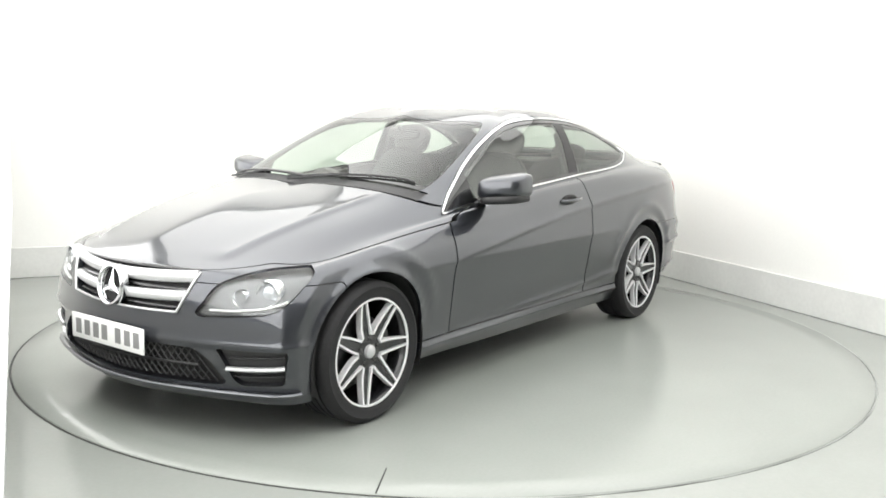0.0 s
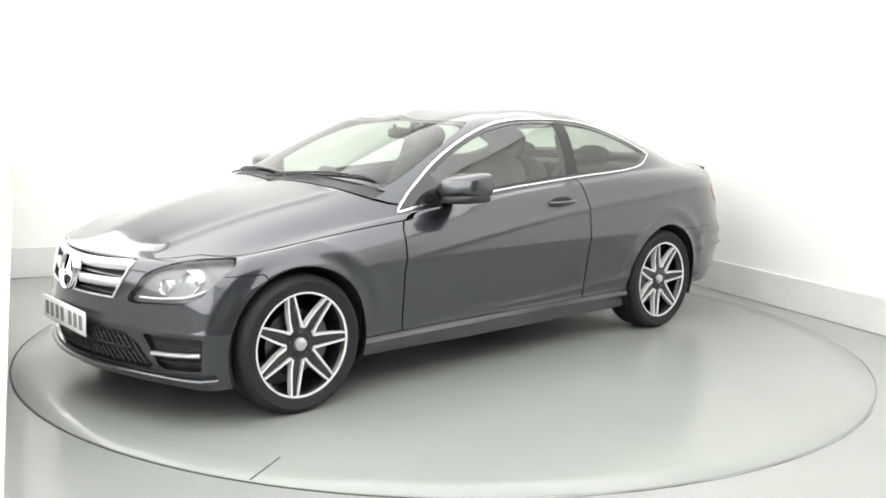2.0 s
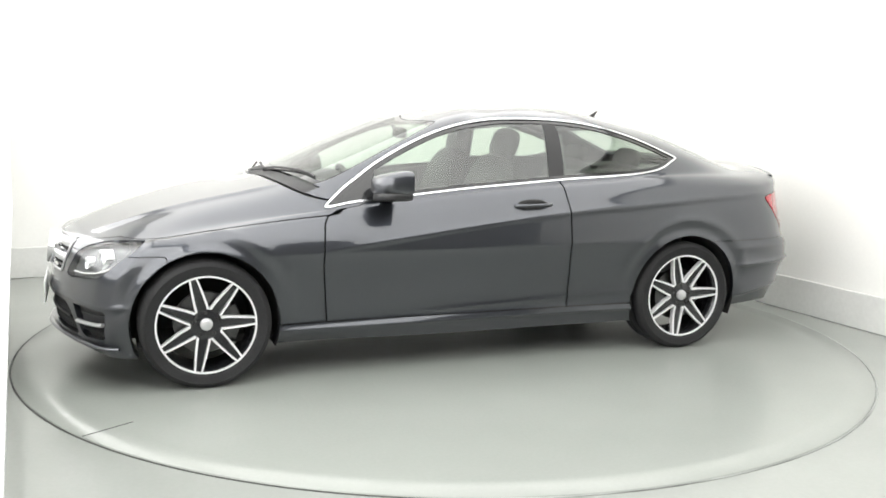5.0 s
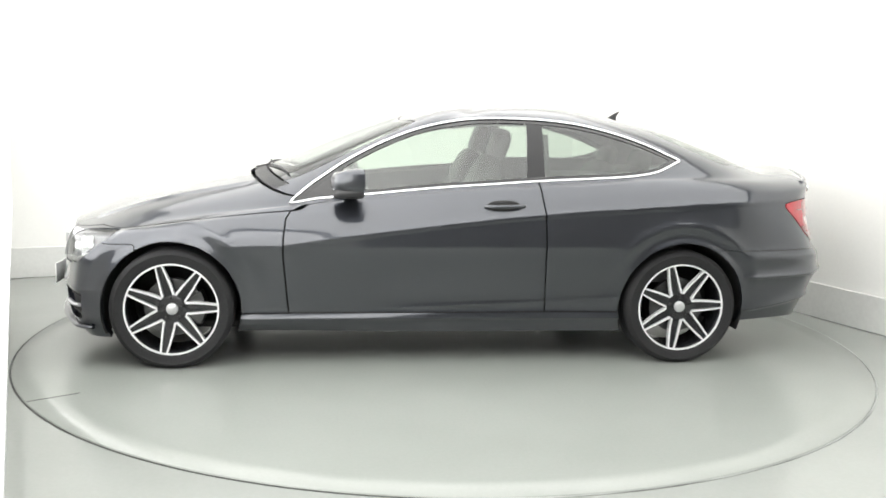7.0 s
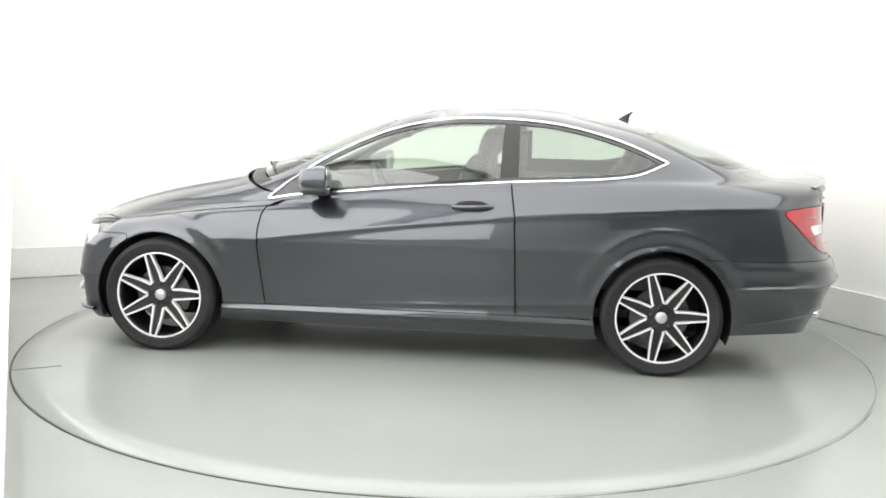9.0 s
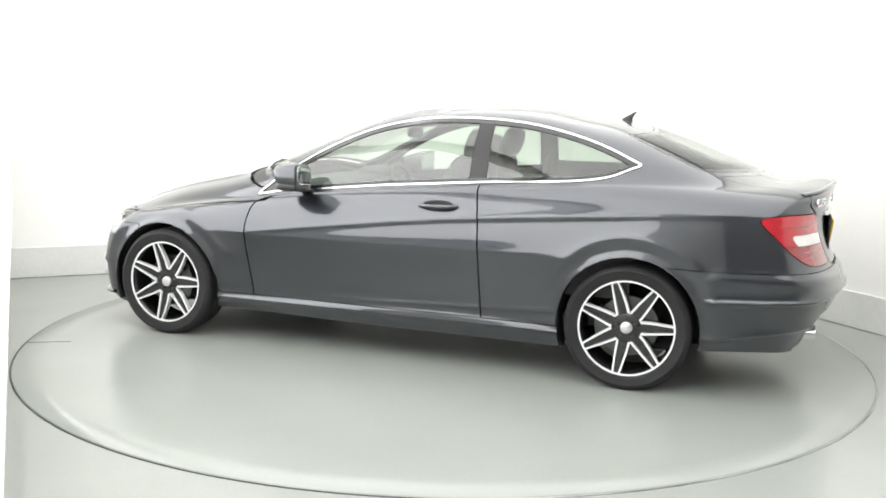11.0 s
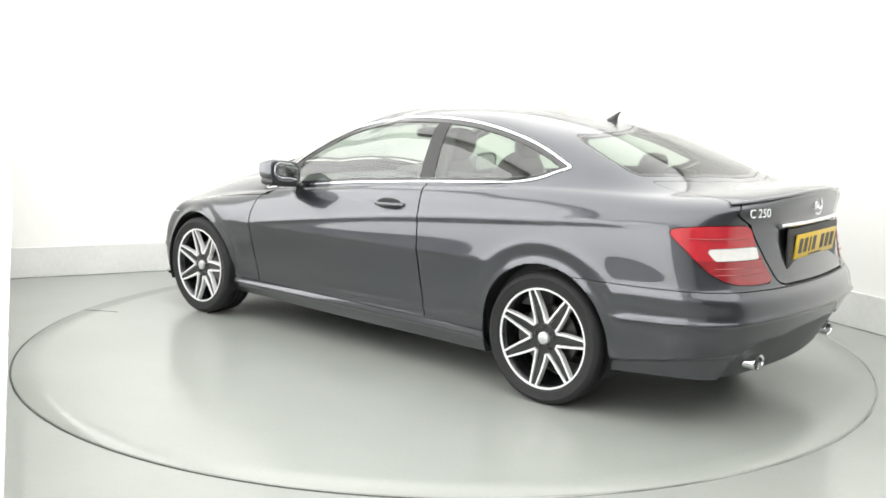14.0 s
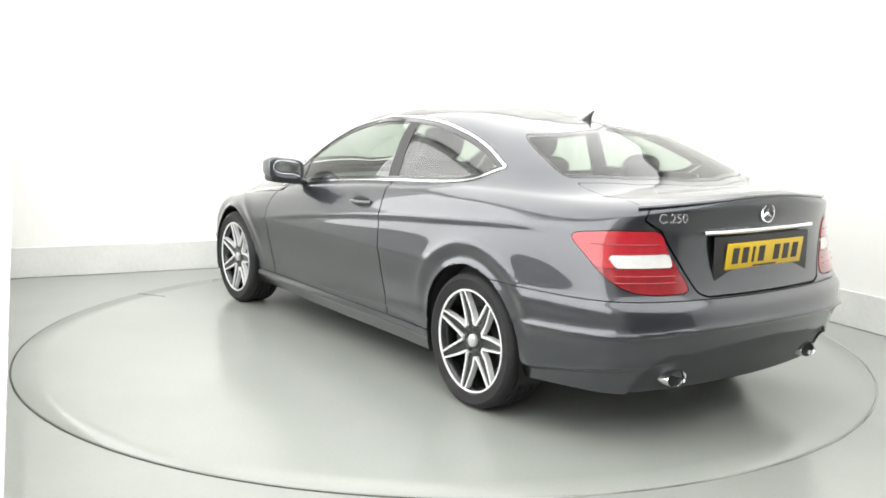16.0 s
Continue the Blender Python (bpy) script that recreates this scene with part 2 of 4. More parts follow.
def turntable():
    prof = [(0.0, 0.0), (1.2, 0.0), (2.3, 0.0), (TABLE_R - 0.004, 0.0), (TABLE_R, -0.004), (TABLE_R, -0.02)]
    bm = bm_lathe(prof, 160, "z")
    me = bpy.data.meshes.new("turntable")
    bm.to_mesh(me)
    bm.free()
    me.materials.append(TABLE)
    for p in me.polygons:
        p.use_smooth = abs(p.normal.z) > 0.9
    ob = thing("turntable", me, "round pale grey-green painted vehicle turntable in the floor", "turntable")
    part("joint", bm_box((0.24, 0.006, 0.002), (TABLE_R - 0.125, 0, 0.0005), turn=None), SEAMDARK, ob, "dark joint between deck plates", smooth=False,
         m=Matrix.Rotation(math.atan2(1.245, 2.09), 4, "Z"))
    return ob


table = turntable()
# dark gap between turntable and floor
gap = bm_lathe([(TABLE_R + 0.001, -0.005), (TABLE_R + 0.001, -0.0035), (TABLE_R + 0.009, -0.0035), (TABLE_R + 0.009, -0.006)], 160, "z")
gme = bpy.data.meshes.new("floor_gap")
gap.to_mesh(gme)
gap.free()
gme.materials.append(RINGJOINT)
thing("floor_trim", gme, "thin dark rubber joint round the turntable", "trim", kind="structure")


# ---------- car body surface ----------
# Sections from the lower edge over the belt line to the roof's middle line, nose to tail: x, y, z of each feature line.
def section(*vals):
    return [Vector(vals[i:i + 3]) for i in range(0, len(vals), 3)]


def upright(x, *yz):
    return [(x, yz[i], yz[i + 1]) for i in range(0, len(yz), 2)]


SECTIONS = [
    section(2.065, 0, .17, 2.10, 0, .235, 2.11, 0, .36, 2.105, 0, .48, 2.085, 0, .60, 2.05, 0, .69, 2.005, 0, .72, 1.79, 0, .822, 1.35, 0, .953,
            .98, 0, .996, .55, 0, 1.186, .08, 0, 1.352, -.07, 0, 1.379, -.30, 0, 1.40),
    section(1.975, .41, .17, 2.01, .43, .235, 2.022, .435, .36, 2.017, .435, .48, 2.0, .43, .60, 1.972, .42, .69, 1.925, .40, .72, 1.74, .36, .81,
            1.34, .36, .942, .945, .38, .985, .52, .36, 1.185, .05, .34, 1.364, -.06, .21, 1.390, -.33, 0, 1.408),
    section(1.85, .70, .165, 1.885, .73, .235, 1.895, .742, .36, 1.893, .745, .48, 1.868, .735, .60, 1.825, .705, .69, 1.775, .655, .724, 1.61, .60, .80,
            1.28, .60, .90, .89, .60, .963, .47, .585, 1.182, .0, .53, 1.380, -.09, .33, 1.396, -.36, 0, 1.409),
    section(1.72, .80, .158, 1.76, .83, .235, 1.78, .84, .36, 1.775, .838, .48, 1.745, .828, .60, 1.70, .80, .685, 1.66, .755, .72, 1.52, .70, .775,
            1.20, .69, .86, .80, .715, .925, .42, .675, 1.155, -.05, .615, 1.372, -.15, .40, 1.397, -.40, 0, 1.410),
    section(1.38, .82, .18, 1.38, .86, .25, 1.38, .872, .36, 1.38, .882, .52, 1.38, .885, .65, 1.38, .855, .735, 1.38, .79, .765, 1.28, .755, .79,
            1.02, .755, .835, .74, .775, .90, .36, .70, 1.12, -.09, .635, 1.362, -.18, .42, 1.398, -.43, 0, 1.411),
    section(.95, .80, .19, .95, .845, .245, .95, .842, .31, .95, .87, .48, .95, .886, .64, .95, .875, .74, .95, .815, .825, .90, .795, .845,
            .78, .79, .865, .64, .787, .89, .28, .72, 1.105, -.13, .64, 1.352, -.23, .43, 1.400, -.46, 0, 1.411),
    section(.4, .80, .18, .4, .845, .262, .4, .832, .31, .4, .866, .48, .4, .886, .645, .4, .882, .75, .4, .83, .87, .39, .81, .895,
            .38, .80, .905, .36, .79, .915, .10, .73, 1.105, -.20, .65, 1.358, -.28, .44, 1.402, -.50, 0, 1.412),
    section(-.2, .80, .176, -.2, .845, .28, -.2, .832, .32, -.2, .866, .48, -.2, .886, .65, -.2, .884, .78, -.2, .838, .92, -.2, .815, .95,
            -.2, .803, .96, -.2, .79, .972, -.24, .742, 1.13, -.38, .655, 1.358, -.42, .45, 1.405, -.56, 0, 1.412),
    section(-.7, .80, .176, -.7, .845, .275, -.7, .835, .32, -.7, .87, .48, -.7, .887, .655, -.7, .884, .825, -.7, .84, .955, -.7, .817, .98,
            -.7, .802, .993, -.7, .788, 1.003, -.70, .742, 1.14, -.65, .655, 1.354, -.64, .45, 1.404, -.66, 0, 1.410),
    section(-1.05, .81, .176, -1.05, .855, .265, -1.05, .855, .32, -1.05, .88, .49, -1.05, .89, .66, -1.05, .882, .86, -1.05, .838, .98,
            -1.05, .812, 1.005, -1.05, .795, 1.017, -1.05, .78, 1.027, -1.02, .732, 1.138, -.90, .64, 1.338, -.85, .44, 1.390, -.78, 0, 1.404),
    section(-1.38, .82, .2, -1.38, .868, .28, -1.38, .878, .38, -1.38, .889, .54, -1.38, .892, .67, -1.38, .878, .885, -1.38, .825, 1.0,
            -1.38, .79, 1.025, -1.38, .765, 1.038, -1.37, .75, 1.058, -1.29, .688, 1.158, -1.06, .622, 1.312, -1.00, .43, 1.370, -.90, 0, 1.39),
    section(-1.78, .82, .235, -1.80, .86, .33, -1.80, .866, .42, -1.80, .876, .52, -1.80, .876, .65, -1.80, .862, .88, -1.80, .80, .99,
            -1.76, .765, 1.015, -1.70, .735, 1.03, -1.62, .71, 1.058, -1.44, .632, 1.172, -1.175, .575, 1.304, -1.10, .39, 1.347, -1.00, 0, 1.376),
    section(-2.02, .77, .245, -2.05, .80, .35, -2.07, .81, .44, -2.08, .82, .54, -2.07, .815, .645, -2.03, .79, .89, -2.02, .73, .99,
            -1.96, .68, 1.02, -1.87, .64, 1.035, -1.77, .61, 1.064, -1.53, .54, 1.200, -1.245, .49, 1.310, -1.17, .34, 1.341, -1.06, 0, 1.366),
    section(-2.16, .65, .236, -2.21, .67, .37, -2.24, .69, .455, -2.265, .695, .55, -2.222, .685, .655, -2.17, .66, .895, -2.20, .62, 1.01,
            -2.10, .54, 1.045, -2.00, .48, 1.048, -1.89, .44, 1.066, -1.61, .40, 1.205, -1.28, .36, 1.314, -1.20, .24, 1.327, -1.10, 0, 1.358),
    section(-2.23, .36, .236, -2.31, .38, .38, -2.345, .39, .46, -2.375, .39, .555, -2.315, .39, .655, -2.265, .38, .90, -2.305, .36, 1.035,
            -2.19, .30, 1.06, -2.07, .26, 1.06, -1.955, .24, 1.073, -1.64, .22, 1.207, -1.29, .18, 1.322, -1.22, .12, 1.335, -1.14, 0, 1.349),
    section(-2.26, 0, .236, -2.345, 0, .38, -2.38, 0, .46, -2.41, 0, .555, -2.345, 0, .655, -2.29, 0, .90, -2.335, 0, 1.05, -2.21, 0, 1.068,
            -2.08, 0, 1.066, -1.975, 0, 1.075, -1.65, 0, 1.210, -1.30, 0, 1.328, -1.24, 0, 1.332, -1.18, 0, 1.34),
]


def ghosts(P, first, last):
    """The row before the first and the row after the last: mirrored in the middle plane, or run straight on."""
    flip = np.array([1, -1, 1])
    g0 = P[1] * flip if first == "mirror" else 2 * P[0] - P[1]
    g1 = P[-2] * flip if last == "mirror" else 2 * P[-1] - P[-2]
    return np.concatenate([g0[None], P, g1[None]])


def spline(points, per, first, last, pull=0.75):
    """A fair cubic curve near the rows of an (n, k, 3) array; per samples a span."""
    P = np.asarray(points, float)
    Q = P.copy()
    for _ in range(2):
        G = ghosts(Q, first, last)
        Q = Q + pull * (P - (G[:-2] + 4 * G[1:-1] + G[2:]) / 6)
    G = ghosts(Q, first, last)
    out = []
    for i in range(len(P) - 1):
        for k in range(per):
            s = k / per
            w = ((1 - s) ** 3, 3 * s**3 - 6 * s**2 + 4, -3 * s**3 + 3 * s**2 + 3 * s + 1, s**3)
            out.append(sum(w[j] * G[i + j] for j in range(4)) / 6)
    out.append((G[-3] + 4 * G[-2] + G[-1]) / 6)
    return np.array(out)


NU, NV = 16, 14
grid = np.array([[tuple(v) for v in s] for s in SECTIONS])            # column, row, xyz
grid = spline(grid, NU, 'mirror', 'mirror')                              # along the car
grid = spline(np.swapaxes(grid, 0, 1), NV, 'straight', 'mirror')                           # up the section
grid = np.swapaxes(grid, 0, 1)
CU, CV = grid.shape[:2]


def normals_of(g):
    n = np.cross(np.gradient(g, axis=0), np.gradient(g, axis=1))
    ln = np.linalg.norm(n, axis=-1, keepdims=True)
    n = np.where(ln > 1e-9, n / np.maximum(ln, 1e-9), np.array([0, 0, 1.0]))
    return -n if n[CU // 2, 4 * NV, 1] < 0 else n


def fade(x, lo, hi):
    t = np.clip((x - lo) / (hi - lo), 0, 1)
    return t * t * (3 - 2 * t)


def creases(g):
    """Raised edges and flares along the panels: how far each point stands out."""
    x, y, z = g[..., 0], g[..., 1], g[..., 2]
    u = np.repeat(np.linspace(0, (CU - 1) / NU, CU)[:, None], CV, 1)
    v = np.repeat(np.linspace(0, (CV - 1) / NV, CV)[None], CU, 0)
    low = fade(6.1 - v, 0, 0.5)
    out = np.zeros_like(x)
    # shoulder line, rising to the tail
    zc = np.interp(x, [-1.9, -1.54, -.85, -.41, -.11, .35, .85, 1.1], [.909, .893, .845, .808, .776, .720, .656, .63])
    s = z - zc
    out += 0.011 * np.where(s > 0, np.exp(-s / 0.030), np.exp(s / 0.009)) * fade(x, -2.05, -1.7) * fade(0.95 - x, 0, 0.5) * low
    # widest line of the flanks, from arch to arch
    s = z - 0.655
    out += 0.013 * np.where(s > 0, np.exp(-s / 0.09), np.exp(s / 0.045)) * fade(x, -1.30, -0.98) * fade(1.25 - x, 0, 0.35) * low
    # upper face of the sills
    out += 0.012 * np.exp(-np.abs(z - 0.262) / 0.014) * fade(x, -1.15, -1.0) * fade(1.1 - x, 0, 0.15)
    # lower door edge
    zc = np.interp(x, [-1.0, -.5, .2], [.375, .345, .320])
    out += 0.012 * np.exp(-np.abs(z - zc) / 0.022) * fade(x, -1.12, -0.95) * fade(0.5 - x, 0, 0.6)
    # wheel arch lips and flares
    for ax in (1.38, -1.38):
        r = np.hypot(x - ax, z - 0.322)
        up = fade(z, 0.30, 0.50) * low
        out += up * (0.007 * np.exp(-((r - 0.36) / 0.014) ** 2) + 0.012 * np.exp(-np.abs(r - 0.455) / 0.030) * fade(z, .40, .60) - 0.004 * np.exp(-((r - 0.40) / 0.02) ** 2))
    # rear bumper edges
    zc = np.interp(x, [-2.40, -2.23, -1.79], [.535, .505, .490])
    rear = fade(-x, 1.72, 1.80)
    out += 0.020 * np.exp(-np.abs(z - zc) / 0.013) * rear
    out += 0.012 * np.exp(-((z - 0.60) / 0.035) ** 2) * rear
    zc = np.interp(x, [-2.30, -2.1, -1.75], [.375, .355, .300])
    s = z - zc
    out += 0.017 * np.where(s > 0, np.exp(-s / 0.03), np.exp(s / 0.010)) * rear * fade(y, 0.45, 0.62)
    # front bumper edge over the intakes
    out += 0.010 * np.exp(-np.abs(z - 0.418) / 0.018) * fade(x, 1.70, 1.80) * low
    # bonnet edges
    yc = np.interp(x, [.9, 1.5, 2.0], [.56, .50, .42])
    hood_m = fade(v, 6.05, 6.5) * fade(8.95 - v, 0, 0.4) * fade(5.0 - u, 0, 1.0) * fade(x, 0.7, 0.9)
    out += 0.011 * np.where(y > yc, np.exp((yc - y) / 0.014), np.exp((y - yc) / 0.06)) * hood_m
    return out


def relax(g, mask, times):
    """Evens out small waves where the mask is set."""
    for _ in range(times):
        mean = (g[:-2, 1:-1] + g[2:, 1:-1] + g[1:-1, :-2] + g[1:-1, 2:]) / 4
        g[1:-1, 1:-1] += mask[1:-1, 1:-1, None] * 0.5 * (mean - g[1:-1, 1:-1])
    return g


uu = np.repeat(np.linspace(0, (CU - 1) / NU, CU)[:, None], CV, 1)
vv = np.repeat(np.linspace(0, (CV - 1) / NV, CV)[None], CU, 0)
grid[0, :, 1] = grid[-1, :, 1] = 0.0
grid[:, -1, 1] = 0.0
grid = relax(grid, fade(vv, 5.6, 6.6) * fade(12.8 - vv, 0, 0.8) * np.maximum(fade(6.5 - uu, 0, 1.0) * fade(uu, 0.0, 0.6), fade(uu, 8.6, 9.6) * fade(14.6 - uu, 0, 0.8)), 220)
grid = relax(grid, fade(vv, 7.6, 8.6) * fade(12.2 - vv, 0, 1.0) * fade(uu, 9.6, 10.4) * fade(13.4 - uu, 0, 0.8), 260)
grid = relax(grid, fade(vv, 9.4, 10.2) * fade(13.0 - vv, 0, 0.6) * fade(uu, 0.0, 0.6) * fade(15.0 - uu, 0, 0.6), 260)
grid = grid + normals_of(grid) * creases(grid)[..., None]
grid[0, :, 1] = grid[-1, :, 1] = 0.0
grid[:, -1, 1] = 0.0

POOL = [Vector(p) for p in grid.reshape(-1, 3)]
POOL_UV = [(i / NU, j / NV) for i in range(CU) for j in range(CV)]
base_faces = [(i * CV + j, (i + 1) * CV + j, (i + 1) * CV + j + 1, i * CV + j + 1) for i in range(CU - 1) for j in range(CV - 1)]
POOL_N = [Vector(p) for p in normals_of(grid).reshape(-1, 3)]


def split(faces, field, tag):
    """Cuts faces along the zero line of field; gives those below and those above it."""
    idx = np.array(sorted({i for f in faces for i in f}))
    if len(idx) == 0:
        return [], []
    P = np.array([POOL[i] for i in idx])
    U = np.array([POOL_UV[i] for i in idx])
    val = dict(zip(idx.tolist(), field(P, U).tolist()))
    below, above = [], []
    cut = {}
    for f in faces:
        v = [val[i] for i in f]
        if max(v) <= 0:
            below.append(f)
        elif min(v) > 0:
            above.append(f)
        else:
            lo, hi = [], []
            n = len(f)
            for k in range(n):
                a, b = f[k], f[(k + 1) % n]
                va, vb = val[a], val[b]
                (lo if va <= 0 else hi).append(a)
                if (va <= 0) != (vb <= 0):
                    key = (a, b) if a < b else (b, a)
                    if key not in cut:
                        s = val[key[0]] / (val[key[0]] - val[key[1]])
                        s = min(0.9999, max(0.0001, s))
                        POOL.append(POOL[key[0]].lerp(POOL[key[1]], s))
                        POOL_N.append(POOL_N[key[0]].lerp(POOL_N[key[1]], s).normalized())
                        ua, ub = POOL_UV[key[0]], POOL_UV[key[1]]
                        POOL_UV.append((ua[0] + s * (ub[0] - ua[0]), ua[1] + s * (ub[1] - ua[1])))
                        cut[key] = len(POOL) - 1
                    lo.append(cut[key])
                    hi.append(cut[key])
            if len(lo) > 2:
                below.append(tuple(lo))
            if len(hi) > 2:
                above.append(tuple(hi))
    return below, above


def rounded(points, per=8):
    """A closed smooth curve through 2D points."""
    P = np.array(points + points[:3], float)
    P = np.concatenate([P, np.zeros((len(P), 1))], 1)
    out = []
    n = len(points)
    for i in range(n):
        p0, p1, p2, p3 = P[i], P[i + 1], P[i + 2], P[i + 3]
        for k in range(per):
            s = k / per
            out.append(0.5 * (2 * p1 + (p2 - p0) * s + (2 * p0 - 5 * p1 + 4 * p2 - p3) * s * s + (3 * p1 - p0 - 3 * p2 + p3) * s**3))
    return np.array(out)[:, :2]


def poly_dist(q, poly):
    """Signed distance of points q to a closed polygon, negative inside."""
    a, b = poly, np.roll(poly, -1, 0)
    best = np.full(len(q), 1e9)
    inside = np.zeros(len(q), bool)
    for p0, p1 in zip(a, b):
        e = p1 - p0
        w = q - p0
        t = np.clip((w @ e) / max(e @ e, 1e-12), 0, 1)
        best = np.minimum(best, np.hypot(*(w - t[:, None] * e).T))
        cond = (p0[1] <= q[:, 1]) != (p1[1] <= q[:, 1])
        with np.errstate(divide="ignore", invalid="ignore"):
            xx = p0[0] + (q[:, 1] - p0[1]) / (p1[1] - p0[1]) * e[0]
        inside ^= cond & (q[:, 0] < xx)
    return np.where(inside, -best, best)


US = 0.33   # metres to one step along the nose and tail


def outline(points, space, smooth=True, shift=0.0):
    pts = [(a * (US if space[0] == "u" else 1), b) for a, b in points]
    poly = rounded(pts) if smooth else np.array(pts, float)

    def field(P, U):
        if space == "xz":
            q = P[:, [0, 2]]
        elif space == "uz":
            q = np.stack([U[:, 0] * US, P[:, 2]], 1)
        elif space == "yz":
            q = P[:, [1, 2]]
        else:
            q = np.stack([U[:, 0] * US, U[:, 1] * 0.1], 1)
        return poly_dist(q, poly) - shift
    return field


def line(points, space):
    """Signed distance to an open polyline; positive on the left of its way."""
    pts = np.array([(a * (US if space[0] == "u" else 1), b) for a, b in points], float)

    def field(P, U):
        q = P[:, [0, 2]] if space == "xz" else np.stack([U[:, 0] * US, P[:, 2]], 1)
        best, sign = np.full(len(q), 1e9), np.ones(len(q))
        for k in range(len(pts) - 1):
            e = pts[k + 1] - pts[k]
            w = q - pts[k]
            t = (w @ e) / (e @ e)
            tc = np.clip(t, 0 if k else -99, 1 if k < len(pts) - 2 else 99)
            dd = np.hypot(*(w - tc[:, None] * e).T)
            s = np.sign(e[0] * w[:, 1] - e[1] * w[:, 0])
            sign = np.where(dd < best, s, sign)
            best = np.minimum(best, dd)
        return best * sign
    return field


def carve(faces, field, gap=0.0025):
    """Faces inside and outside of a field, with a joint between them."""
    inner, rest = split(faces, lambda P, U: field(P, U) + gap, "a")
    joint, outer = split(rest, lambda P, U: field(P, U) - gap, "b")
    return inner, outer


def sheet(faces, mirror=False, both=False, lift=0.0, rim=0.016, flip_rim=False):
    """Vertices and faces of a skin with turned-in edges. both: the two halves in one skin; mirror: the other side's half."""
    ids = sorted({i for f in faces for i in f})
    where = {i: k for k, i in enumerate(ids)}
    V = [POOL[i] + POOL_N[i] * lift for i in ids]
    F = [tuple(where[i] for i in f) for f in faces]
    count = {}
    for f in F:
        for k in range(len(f)):
            e = (f[k], f[(k + 1) % len(f)])
            count[tuple(sorted(e))] = count.get(tuple(sorted(e)), 0) + 1
    RV, RF = [], []
    if rim > 0:
        for f in F:
            for k in range(len(f)):
                a, b = f[k], f[(k + 1) % len(f)]
                if count[tuple(sorted((a, b)))] == 1 and not (abs(V[a].y) < 1e-5 and abs(V[b].y) < 1e-5):
                    na, nb = POOL_N[ids[a]], POOL_N[ids[b]]
                    o = len(RV)
                    RV += [V[a], V[b], V[b] - nb * rim, V[a] - na * rim]
                    RF.append((o + 1, o, o + 3, o + 2))
    if both:
        V2, F2 = list(V), list(F)
        other = {}
        for k, v in enumerate(V):
            if abs(v.y) < 1e-5:
                other[k] = k
            else:
                other[k] = len(V2)
                V2.append(Vector((v.x, -v.y, v.z)))
        F2 += [tuple(other[i] for i in reversed(f)) for f in F]
        n = len(RV)
        RF2 = RF + [tuple(i + n for i in reversed(f)) for f in RF]
        RV2 = RV + [Vector((v.x, -v.y, v.z)) for v in RV]
        V, F, RV, RF = V2, F2, RV2, RF2
    elif mirror:
        V = [Vector((v.x, -v.y, v.z)) for v in V]
        F = [tuple(reversed(f)) for f in F]
        RV = [Vector((v.x, -v.y, v.z)) for v in RV]
        RF = [tuple(reversed(f)) for f in RF]
    n = len(V)
    first = len(F)
    return V + RV, F + [tuple(i + n for i in f) for f in RF], first


def skin(name, faces, mat, parent, label="", **kw):
    if not faces:
        return None
    V, F, first = sheet(faces, **kw)
    return part_mesh(name, mesh_of(name, V, F, mat, True, first), parent, label)


# orientation check of the base faces
_f = base_faces[(CU // 2) * (CV - 1) + 4 * NV]
_n = (POOL[_f[1]] - POOL[_f[0]]).cross(POOL[_f[2]] - POOL[_f[0]])
if _n.dot(POOL_N[_f[0]]) < 0:
    base_faces = [tuple(reversed(f)) for f in base_faces]

car = thing("car", None, "dark grey metallic two-door coupe parked on the turntable", "car")

FRONT_AXLE, REAR_AXLE, AXLE_Z = 1.38, -1.38, 0.318
ARCH = 0.357


def arch(P, U):
    return np.minimum(np.hypot(P[:, 0] - FRONT_AXLE, P[:, 2] - AXLE_Z - 0.004), np.hypot(P[:, 0] - REAR_AXLE, P[:, 2] - AXLE_Z - 0.006)) - ARCH


_, body = split(base_faces, arch, "arch")

# side windows
DLO = [(.775, .872), (.62, .895), (.40, .916), (.0, .957), (-.3, .980), (-.6, 1.002), (-.9, 1.018), (-1.10, 1.032), (-1.24, 1.055), (-1.34, 1.095),
       (-1.395, 1.122), (-1.34, 1.152), (-1.20, 1.213), (-1.03, 1.268), (-.82, 1.315), (-.60, 1.338), (-.35, 1.342), (-.16, 1.329),
       (.06, 1.285), (.26, 1.212), (.46, 1.112), (.60, 1.022), (.70, .95)]
dlo_field = outline(DLO, "xz")
window_zone, body = carve(body, dlo_field, 0.0015)
trim_band, glass_zone = split(window_zone, lambda P, U: -(dlo_field(P, U) + 0.0095), "t")
rubber_band, glass_zone = split(glass_zone, lambda P, U: -(dlo_field(P, U) + 0.028), "t")
pillar_rear, rest = split(glass_zone, lambda P, U: P[:, 0] + 0.60, "p")
pillar_black, rest = split(rest, lambda P, U: P[:, 0] + 0.50 + (P[:, 2] - 1.0) * 0.05, "p")
glass_front, sail = split(rest, lambda P, U: P[:, 0] - 0.50, "p")
quarter_glass = pillar_rear

# windscreen and rear window

def uv_box(u0, u1, v0, v1, round_u=0.06, taper=0.0):
    def field(P, U):
        du = np.maximum(u0 + taper * (v1 - U[:, 1]) - U[:, 0], U[:, 0] - u1) * US
        dv = np.maximum(v0 - U[:, 1], U[:, 1] - v1) * 0.2
        return np.where((du > -round_u) & (dv > -round_u), np.hypot(du + round_u, dv + round_u) - round_u, np.maximum(du, dv))
    return field


wind_field, rear_field = uv_box(-1, 2.72, 9.08, 10.93), uv_box(11.45, 17, 9.02, 10.93, taper=0.21)
